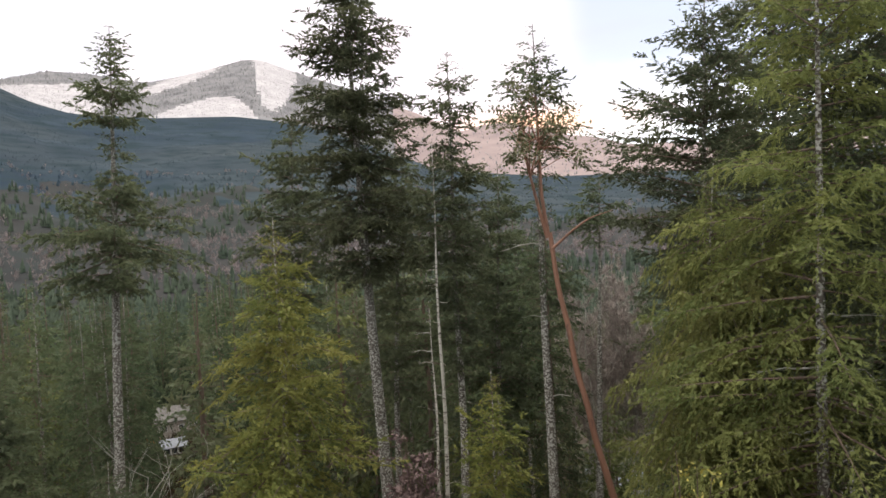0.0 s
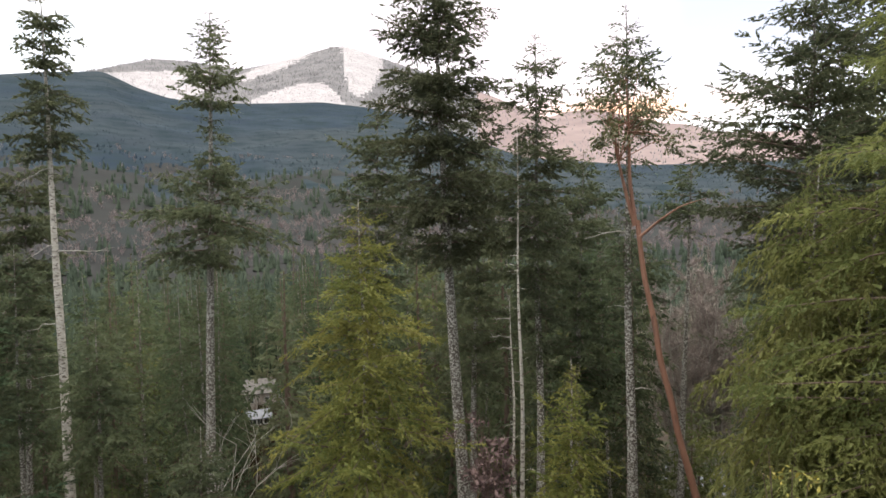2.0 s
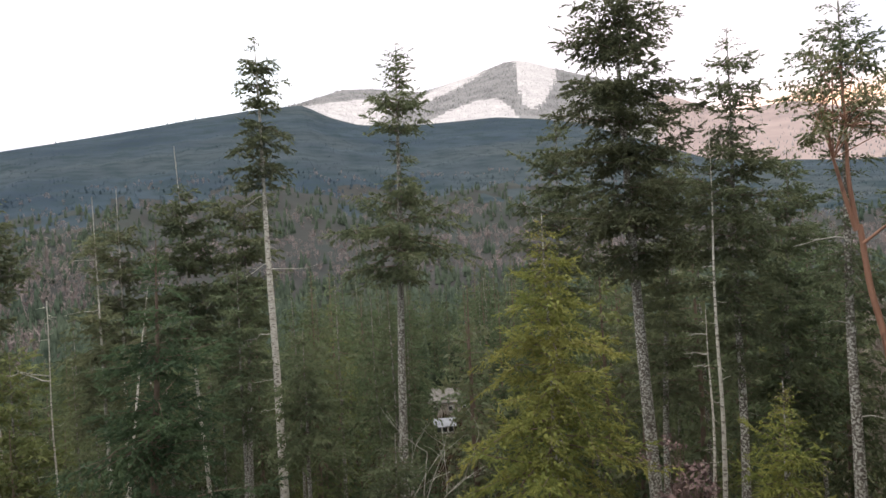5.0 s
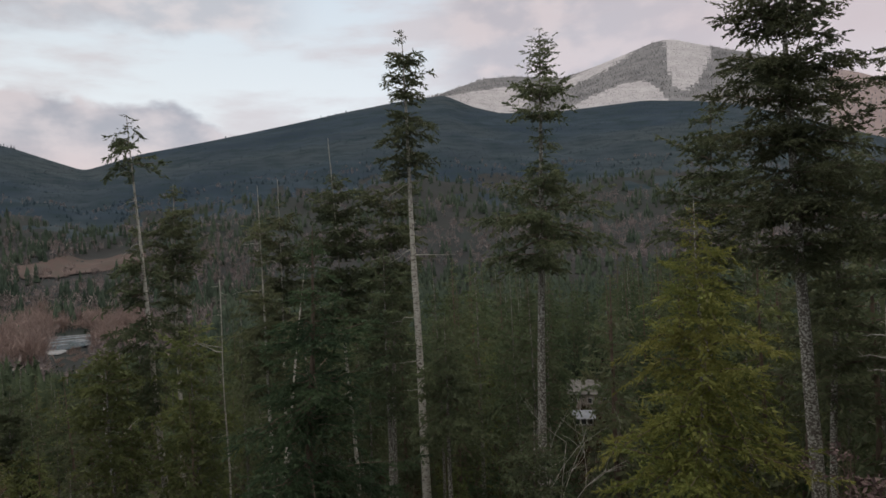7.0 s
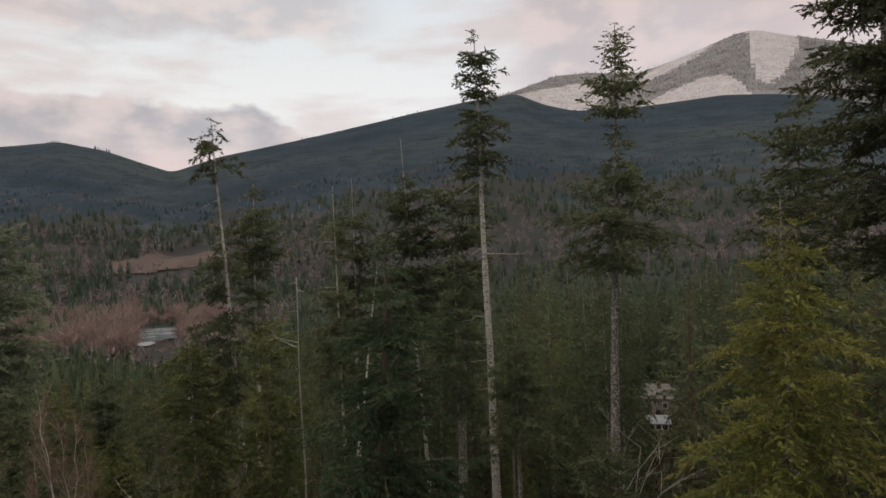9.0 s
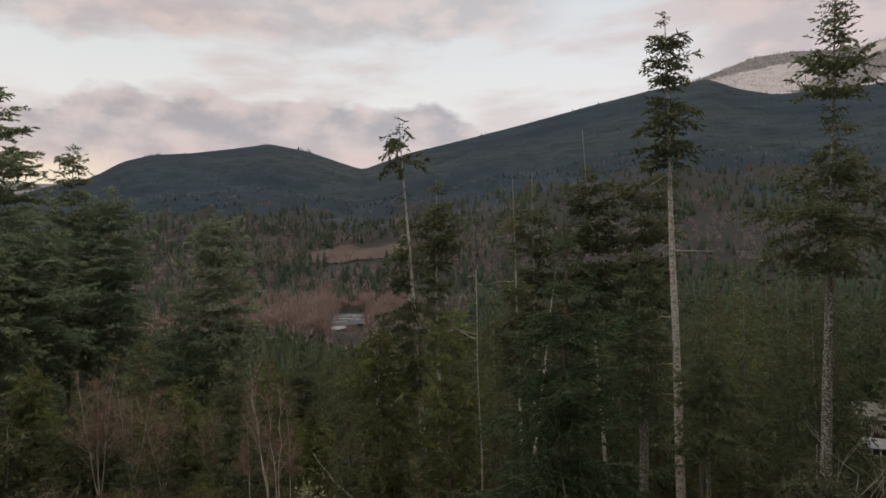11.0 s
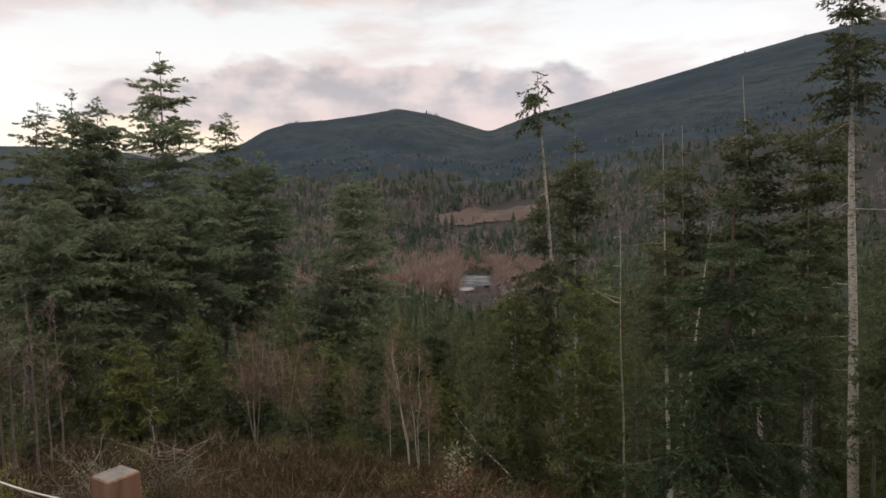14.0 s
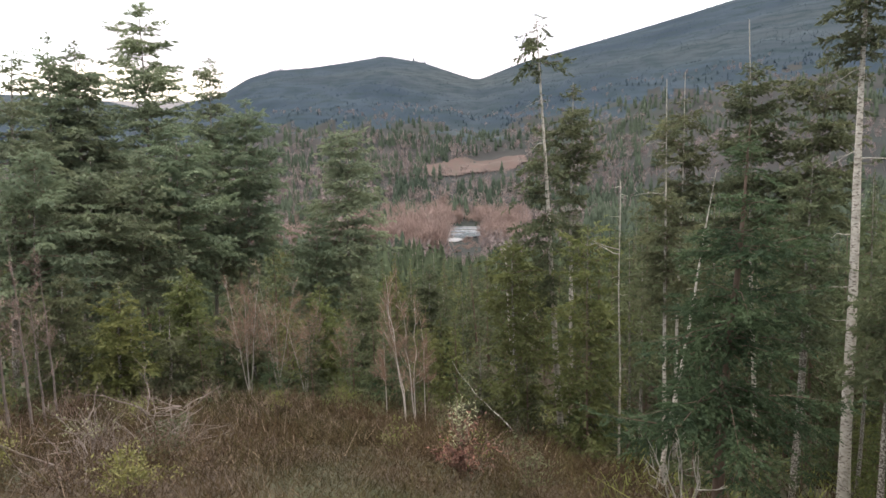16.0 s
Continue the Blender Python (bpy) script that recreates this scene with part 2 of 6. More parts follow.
# bluish ground colour, tinted for distance haze like the conifers on it
SLOPE = material("hazed_wooded_slope", [(0.022, 0.034, 0.049), (0.037, 0.053, 0.07), (0.046, 0.057, 0.064)], 0.95, 0.004, gloss=0.05, stretch=(1, 1, 6), fine=(0.016, 0.42, 0.68, (0.022, 0.035, 0.041)))
FROSTSLOPE = material("frosted_slope", [(0.128, 0.123, 0.128), (0.212, 0.204, 0.208)], 0.95, 0.01, gloss=0.1)
SNOW = material("snow", [(0.335, 0.307, 0.316), (0.461, 0.427, 0.431)], 0.7, 0.012, spots=(0.05, 0.50, 0.66, (0.30, 0.28, 0.285)), gloss=0.2, fine=(0.16, 0.46, 0.66, (0.29, 0.27, 0.275)))
# pale pinkish brown, with the warm sunset haze mixed into the colour
HAZERIDGE = material("hazed_bare_ridge", [(0.221, 0.17, 0.166), (0.289, 0.225, 0.212)], 0.95, 0.008, gloss=0.1)
FIELD = material("brown_clearing", [(0.079, 0.056, 0.05), (0.112, 0.079, 0.071)], 0.95, 0.03, gloss=0.1, fine=(0.08, 0.4, 0.7, (0.085, 0.072, 0.062)))
BROOM = material("broom_stems", [(0.031, 0.018, 0.009), (0.064, 0.042, 0.021), (0.029, 0.025, 0.009)], 0.85, 0.8, island=0.35, gloss=0.15, thin=0.1)
STRAW = material("dry_grass", [(0.20, 0.16, 0.10), (0.29, 0.24, 0.16)], 0.9, 1, island=0.35, thin=0.2)
YELLOWLEAF = material("bright_yellow_leaves", [(0.26, 0.23, 0.045), (0.40, 0.34, 0.08)], 0.45, 3, island=0.3, gloss=0.4, thin=0.3)
LIMELEAF = material("yellow_green_leaves", [(0.136, 0.14, 0.04), (0.208, 0.2, 0.068)], 0.5, 3, island=0.35, gloss=0.4, thin=0.3)
SAGELEAF = material("pale_green_leaves", [(0.189, 0.21, 0.105), (0.304, 0.315, 0.178)], 0.5, 3, island=0.3, gloss=0.4, thin=0.25)
RUSTLEAF = material("rust_leaves", [(0.13, 0.062, 0.050), (0.20, 0.105, 0.075)], 0.7, 3, island=0.4, thin=0.2)
PLUMTWIG = material("dark_plum_twigs", [(0.10, 0.065, 0.065), (0.19, 0.13, 0.12)], 0.8, 2, island=0.4)
POSTWOOD = material("weathered_post", [(0.16, 0.081, 0.052), (0.243, 0.135, 0.09)], 0.85, 14, spots=(20, 0.56, 0.70, (0.09, 0.052, 0.036)), bump=0.5, bump_scale=40, stretch=(1, 1, 0.12))
POSTTOP = material("weathered_end_grain", [(0.144, 0.133, 0.122), (0.216, 0.202, 0.187)], 0.9, 25, bump=0.6, bump_scale=60)
ROPE = material("white_rope", [(0.496, 0.48, 0.448), (0.592, 0.576, 0.544)], 0.8, 60, bump=0.4, bump_scale=150)
WATER = material("river_water", [(0.07, 0.095, 0.115), (0.10, 0.13, 0.15)], 0.12, 0.02, gloss=0.8, bump=0.5, bump_scale=0.12)
GRAVEL = material("river_gravel", [(0.17, 0.17, 0.175), (0.30, 0.30, 0.305)], 0.95, 0.3)
WALLWOOD = material("house_wall", [(0.35, 0.308, 0.28), (0.434, 0.392, 0.364)], 0.8, 3, stretch=(6, 6, 0.3))
ROOFING = material("weathered_roof", [(0.091, 0.084, 0.077), (0.168, 0.158, 0.147)], 0.85, 1.2, bump=0.4)
FROSTROOF = material("frosted_roof", [(0.152, 0.163, 0.185), (0.239, 0.25, 0.272)], 0.8, 1.2, spots=(3, 0.5, 0.62, (0.18, 0.18, 0.20)))
DIRT = material("orange_dirt", [(0.40, 0.22, 0.09), (0.52, 0.31, 0.14)], 0.95, 1.5, bump=0.5)
WHITEPAINT = material("white_paint", [(0.70, 0.70, 0.68), (0.78, 0.78, 0.76)], 0.5, 3)
GLASS = material("dark_window", [(0.03, 0.035, 0.04), (0.05, 0.055, 0.06)], 0.08, 3, gloss=0.6)

# ---- the lie of the land ----
NEAR_R = [0, 3.8, 5.0, 8.0, 13, 16.5, 32, 60, 120, 300, 430, 560, 700]
NEAR_Z = [-1.75, -1.80, -3.4, -6.0, -8.1, -9.3, -16.2, -26, -40, -58, -62, -62, -58]
CREST_AZ = [-40, -20, -10, 0, 5, 10, 13.8, 17.4, 24, 29.5, 32, 34.4, 38.8, 43.6, 52, 59.9, 63.9, 65.9, 68.5, 71.7, 75.3, 78, 81, 83.2, 85.4, 88, 90.4, 94, 100, 125]
CREST_EL = [5, 4.2, 4.4, 5.5, 7.5, 9.4, 10.1, 10.5, 10.25, 10.4, 11.1, 12.2, 11.75, 10.95, 9.2, 7.55, 6.22, 6.9, 7.82, 8.45, 7.95, 7.6, 7.4, 6.8, 5.5, 4.9, 4.1, 5.0, 5.4, 5]
PEAK_AZ = [-40, -30, -16.2, -13.9, -11.5, -6.2, -3.8, -2, 2, 8.5, 10.3, 14, 15, 16.4, 18.9, 21.8, 24, 28, 30.9, 33.9, 35.5, 40]
PEAK_EL = [6, 6, 6.7, 7.5, 7.85, 9.35, 9.2, 8.7, 10.6, 13.0, 13.55, 14.72, 15.1, 15.02, 14.3, 13.5, 12.95, 13.4, 13.4, 12.55, 11.6, 5]
CREST_R, PEAK_R, FOOT_R = 2300.0, 3500.0, 640.0


def soft_interp(x, xs, ys):
    """Interpolation rounded at the knees."""
    w = 0.45
    return (np.interp(x - w, xs, ys) + 2 * np.interp(x, xs, ys) + np.interp(x + w, xs, ys)) / 4


def wavy(x, y, s, seed=0.0):
    """Cheap smooth noise of about -1 to 1, with waves of about s metres."""
    k = 2 * math.pi / s
    return (np.sin(k * (x + 0.31 * y) + seed) * np.cos(k * (0.83 * y - 0.27 * x) + 1.7 * seed)
            + 0.6 * np.sin(k * 1.9 * (0.7 * x - y) + 2.3 * seed) + 0.4 * np.cos(k * 3.7 * (x + 0.9 * y) - seed)) / 2


def land(az, r):
    """Height of the ground at an azimuth (degrees, left of +y) and distance."""
    az, r = np.broadcast_arrays(np.asarray(az, float), np.asarray(r, float))
    x, y = -np.sin(np.radians(az)) * r, np.cos(np.radians(az)) * r
    z = np.interp(r, NEAR_R, NEAR_Z)
    behind = np.clip((np.abs(((az - 35 + 180) % 360) - 180) - 95) / 30, 0, 1)      # the yard goes on behind the camera
    z = z * (1 - behind) + (-1.75 + 0.02 * r) * behind
    ease = np.interp(az, [52, 70, 95, 112], [1.0, 0.83, 0.66, 0.60])                          # gentler under the brush
    ease = ease + (1 - ease) * np.clip((r - 45) / 120, 0, 1)
    z = np.where(r < 640, -1.75 + (z + 1.75) * ease, z)
    z = z + wavy(x, y, 17.0, 1.0) * np.clip((r - 6) / 30, 0, 1) * 0.5
    crest = CREST_R * np.tan(np.radians(soft_interp(az, CREST_AZ, CREST_EL)))
    peak = PEAK_R * np.tan(np.radians(soft_interp(az, PEAK_AZ, PEAK_EL)))
    rise = np.clip((r - FOOT_R) / (CREST_R - FOOT_R), 0, 1)
    up = -58 + (crest + 58) * (0.75 * rise + 0.25 * rise**2) + wavy(x, y, 420.0, 2.0) * 16 * np.sin(np.pi * rise) + wavy(x, y, 130.0, 4.0) * 5 * np.sin(np.pi * rise)
    z = np.where(r > FOOT_R, np.where(behind > 0, np.minimum(up, 60), up), z)
    far = np.clip((r - CREST_R) / (PEAK_R - CREST_R), 0, 1)
    over = crest + (np.maximum(peak, crest * 0.6) - crest) * far
    z = np.where(r > CREST_R, np.where(behind > 0, 60, over), z)
    z = np.where(r > PEAK_R, z - (r - PEAK_R) * 0.35, z)
    return z


def ground_z(x, y):
    return float(land(math.degrees(math.atan2(-x, y)), math.hypot(x, y)))


def spot(az, r, up=0.0):
    """A place on the ground."""
    x, y = -math.sin(radians(az)) * r, math.cos(radians(az)) * r
    return x, y, ground_z(x, y) + up


def mesh_from(name, v, f, mats, index=None, smooth=False):
    """A mesh from arrays of places and of triangles or quads."""
    v, f = np.asarray(v, np.float32), np.asarray(f, np.int32)
    me = bpy.data.meshes.new(name)
    me.vertices.add(len(v))
    me.vertices.foreach_set("co", v.ravel())
    k = f.shape[1]
    me.loops.add(f.size)
    me.loops.foreach_set("vertex_index", f.ravel())
    me.polygons.add(len(f))
    me.polygons.foreach_set("loop_start", np.arange(0, f.size, k, dtype=np.int32))
    for m in mats if isinstance(mats, (list, tuple)) else [mats]:
        me.materials.append(m)
    if index is not None:
        me.polygons.foreach_set("material_index", np.asarray(index, np.int32))
    if smooth:
        me.polygons.foreach_set("use_smooth", np.ones(len(f), bool))
    me.update(calc_edges=True)
    return me


def part(name, me, parent=None, label=""):
    """One mesh as one object under a thing."""
    ob = new(name, me)
    ob.parent = parent
    return tagged(ob, label)


def inside(px, py, poly):
    hit = np.zeros(px.shape, bool)
    for (x0, y0), (x1, y1) in zip(poly, poly[1:] + poly[:1]):
        cross = (y0 > py) != (y1 > py)
        with np.errstate(divide="ignore", invalid="ignore"):
            hit ^= cross & (px < (x1 - x0) * (py - y0) / (y1 - y0) + x0)
    return hit


# clear-cuts under snow, as outlines in azimuth and height
SNOWFIELDS = [
    [(34.4, 12.1), (31.7, 12.4), (28.0, 12.68), (26.6, 12.72), (26.0, 11.7), (27.4, 10.9), (28.8, 10.3), (31.8, 10.5), (33.9, 11.2)],
    [(26.2, 12.0), (24.2, 12.55), (21.6, 13.62), (18.9, 14.5), (18.2, 14.35), (20.9, 13.05), (23.8, 12.0)],
    [(24.6, 10.0), (22.0, 11.15), (18.8, 12.1), (17.2, 12.1), (16.2, 11.3), (15.2, 10.0)],
    [(15.6, 15.4), (12.2, 15.0), (12.1, 13.3), (13.1, 11.5), (14.2, 10.9), (15.0, 11.4), (15.45, 13.0)],
]


def is_snow(az, el):
    hit = np.zeros(np.shape(az), bool)
    for poly in SNOWFIELDS:
        hit |= inside(az, el, poly)
    return hit


def build_ground():
    azs = np.concatenate([np.arange(-180, -24, 3.0), np.arange(-24, 100, 0.34), np.arange(100, 180, 3.0)])
    rs = np.concatenate([[0.0], np.linspace(1.0, 60, 36), np.geomspace(63, 640, 26), np.linspace(670, 2300, 40), np.linspace(2312, 3500, 64), np.linspace(3600, 4600, 5)])
    na, nr = len(azs), len(rs)
    a, r = np.meshgrid(azs, rs)
    z = land(a, r)
    v = np.stack([-np.sin(np.radians(a)) * r, np.cos(np.radians(a)) * r, z], -1).reshape(-1, 3)
    i, j = np.meshgrid(np.arange(nr - 1), np.arange(na), indexing="ij")
    jn = (j + 1) % na
    quads = np.stack([i * na + j, (i + 1) * na + j, (i + 1) * na + jn, i * na + jn], -1).reshape(-1, 4)[:, ::-1]
    mid = v[quads].mean(1)
    mr = np.hypot(mid[:, 0], mid[:, 1])
    ma = np.degrees(np.arctan2(-mid[:, 0], mid[:, 1]))
    me_ = np.degrees(np.arctan2(mid[:, 2], mr))
    jig = wavy(mid[:, 0], mid[:, 1], 60.0, 5.0) * 0.16 + np.random.default_rng(3).normal(0, 0.05, len(mid))
    kind = np.zeros(len(quads), int)
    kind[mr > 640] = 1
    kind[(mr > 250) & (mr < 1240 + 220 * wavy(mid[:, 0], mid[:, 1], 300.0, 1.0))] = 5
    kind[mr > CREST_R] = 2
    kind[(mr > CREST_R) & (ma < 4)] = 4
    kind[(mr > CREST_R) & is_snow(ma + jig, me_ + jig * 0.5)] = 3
    ob = part("ground", mesh_from("ground", v, quads, [GROUND, SLOPE, FROSTSLOPE, SNOW, HAZERIDGE, FLOOR], kind, True))
    tagged(ob, "wooded hillside and valley floor rising to mountains with snowy clear-cuts", "ground", kind="structure")


build_ground()

# ---- trees ----


def unit(v):
    return v / np.maximum(np.linalg.norm(v, axis=-1, keepdims=True), 1e-9)


def tube(points, radii, sides=7, rng=None, rough=0.0):
    """Places and triangles of a tapered round limb along a line."""
    p, radii = np.asarray(points, float), np.asarray(radii, float)
    t = unit(np.gradient(p, axis=0))
    ref = np.where(np.abs(t[:, 2:3]) > 0.9, [[1.0, 0, 0]], [[0, 0, 1.0]])
    u = unit(np.cross(t, ref))
    w = np.cross(t, u)
    ang = np.linspace(0, 2 * np.pi, sides, endpoint=False)
    rr = radii[:, None] * np.ones(sides)
    if rng is not None and rough:
        rr = rr * (1 + rng.normal(0, rough, rr.shape))
    v = p[:, None] + rr[..., None] * (np.cos(ang)[None, :, None] * u[:, None] + np.sin(ang)[None, :, None] * w[:, None])
    n = len(p)
    i, j = np.meshgrid(np.arange(n - 1), np.arange(sides), indexing="ij")
    k = (j + 1) % sides
    q = np.stack([i * sides + j, i * sides + k, (i + 1) * sides + k, (i + 1) * sides + j], -1).reshape(-1, 4)
    return v.reshape(-1, 3), np.concatenate([q[:, :3], q[:, [0, 2, 3]]])


def joined(pieces):
    vs, fs, n = [], [], 0
    for v, f in pieces:
        vs.append(v)
        fs.append(f + n)
        n += len(v)
    return np.concatenate(vs), np.concatenate(fs)


def limbs_and_sprays(rng, bend, profile, per_metre, rise=(0.0, 0.5), droop=0.16, twig=0.46, twig_gap=0.07, hang=0.2, tuft=0.165, tuft_gap=0.040, wide=0.37, inner=0.06, gaps=0.0, lift=0.0, joints=3, fuzz=0.3, core=0.0, fill=1.7, face=None, whorl=0.0):
    """Branches round a stem with flat sprays of needles. bend(z): the stem's place; profile: rows of height and reach. Returns limbs and sprays."""
    pz, pr = np.array(profile, float).T
    order = np.argsort(pz)
    pz, pr = pz[order], pr[order]
    n = max(4, int((pz[-1] - pz[0]) * per_metre * 1.45))
    z = np.linspace(pz[0], pz[-1], n) + rng.normal(0, 0.5 / per_metre, n)
    if whorl:                                                # boughs stand in tiers
        level = np.round(z / whorl)
        z = level * whorl + (z - level * whorl) * 0.6 + 0.25 * whorl * np.sin(level * 2.3)
    z = np.clip(z, pz[0], pz[-1])
    reach = np.interp(z, pz, pr) * rng.uniform(0.5, 1.25, n) * (1 - core * (1 - rng.random(n) ** 2.2))
    phi = np.arange(n) * 2.399963 + rng.normal(0, 0.5, n)
    if gaps:
        keep = (rng.random(n) > gaps)
        z, reach, phi = z[keep], reach[keep], phi[keep]
    keep = reach > 0.05
    if face is not None:                                     # few boughs on the side of that compass direction
        keep &= (np.cos(phi - radians(face[0] + 90)) < face[1]) | (rng.random(len(phi)) < 0.25)
    z, reach, phi = z[keep], reach[keep], phi[keep]
    n = len(z)
    frac = (z - pz[0]) / (pz[-1] - pz[0])
    slope = rise[0] + (rise[1] - rise[0]) * frac + rng.normal(0, 0.2, n)
    sag = droop * rng.uniform(0.2, 1.7, n)
    out = np.stack([np.cos(phi), np.sin(phi)], -1)
    stem = bend(z)

    def along(k, s):
        """Places on the branches k at the distances s from the stem."""
        u = s / reach[k]
        zz = z[k] + slope[k] * s - sag[k] * s * u + lift * reach[k] * np.clip(u - 0.6, 0, 1) ** 2 * 2
        return np.concatenate([stem[k] + out[k] * s[:, None], zz[:, None]], 1)

    pieces = []
    for k in range(n):
        s = np.linspace(0, reach[k] * 0.9, joints)
        rad = np.linspace(0.008 + 0.009 * reach[k], 0.003, joints)
        pieces.append(tube(along(np.full(joints, k), s), rad, 3))
    # twigs
    count = np.maximum(3, (reach / (twig_gap * 1.15)).astype(int))
    b = np.repeat(np.arange(n), count)
    u = inner + (1 - inner) * rng.random(len(b)) ** 0.8
    s = u * reach[b]
    p = along(b, s)
    ahead = unit(along(b, s + 0.05) - p)
    side = np.stack([-out[b, 1], out[b, 0], np.zeros(len(b))], -1) * rng.choice([-1, 1], len(b))[:, None]
    spread = np.where(u > 0.93, rng.uniform(0, 0.5, len(b)), rng.uniform(0.6, 1.25, len(b)))
    d = unit(np.cos(spread)[:, None] * ahead + np.sin(spread)[:, None] * side + np.array([0, 0, -1]) * (hang * rng.uniform(0.2, 1.8, len(b)) + rng.normal(0, fuzz, len(b)))[:, None])
    length = np.minimum(twig, 0.45 * reach[b] + 0.06) * (0.45 + 0.75 * np.sin(np.pi * np.clip(u * 0.85 + 0.1, 0, 1))) * rng.uniform(0.6, 1.25, len(b))
    # tufts on the twigs
    count = np.maximum(2, (length / tuft_gap).astype(int))
    k = np.repeat(np.arange(len(b)), count)
    w = rng.random(len(k))
    o = p[k] + d[k] * (w * length[k])[:, None]
    o[:, 2] -= hang * 0.5 * (w * length[k]) ** 2 / max(twig, 0.1)
    r1 = rng.normal(0, 1, (len(k), 3))
    across = unit(np.cross(d[k], r1))
    e = unit(d[k] * rng.uniform(0.5, 1.0, len(k))[:, None] + across * rng.uniform(0.1, 0.6, len(k))[:, None] - np.array([0, 0, 0.25 * hang]))
    size = 1.3 * tuft * rng.uniform(0.6, 1.3, len(k)) * np.clip(0.35 + 0.75 * reach[b[k]], 0.35, 1)
    nrm = unit(np.cross(e, rng.normal(0, 1, (len(k), 3))))
    half = (size * wide * 0.28)[:, None] * nrm
    tip = o + e * size[:, None]
    v = np.stack([o - half, o + half, tip], 1).reshape(-1, 3)
    # thicker tufts along the boughs, within the fine ones
    count = np.maximum(2, (reach * fill / (twig_gap * 1.15)).astype(int))
    b = np.repeat(np.arange(n), count)
    u = 0.04 + 0.78 * rng.random(len(b))
    o = along(b, u * reach[b]) + rng.normal(0, 1, (len(b), 3)) * (0.10 + 0.16 * (1 - u) * reach[b])[:, None] * [[0.6, 0.6, 0.3]]
    e = unit(np.concatenate([out[b] * rng.uniform(0.2, 1, len(b))[:, None], np.zeros((len(b), 1))], 1) + rng.normal(0, 0.45, (len(b), 3)) - np.array([0, 0, hang]))
    size = tuft * rng.uniform(1.3, 2.5, len(b)) * np.clip(0.35 + 0.65 * reach[b], 0.35, 1)
    half = (size * 0.24)[:, None] * unit(np.cross(e, rng.normal(0, 1, (len(b), 3))))
    v = np.concatenate([v, np.stack([o - half, o + half, o + e * size[:, None]], 1).reshape(-1, 3)])
    f = np.arange(len(v)).reshape(-1, 3)
    return joined(pieces), (v, f)


def stem_line(base, top, sway=0.0, rng=None, n=14):
    b, t = np.array(base, float), np.array(top, float)
    u = np.linspace(0, 1, n)[:, None]
    p = b + (t - b) * u
    if sway:
        p[:, :2] += np.sin(np.pi * u) * sway * np.array([[math.cos(rng.uniform(0, 6)), math.sin(rng.uniform(0, 6))]])
    if rng is not None:
        k = rng.uniform(5, 11, (1, 2))
        p[:, :2] += 0.045 * np.sin(np.pi * u) * np.sin(k * u + rng.uniform(0, 6, (1, 2)))
    return p


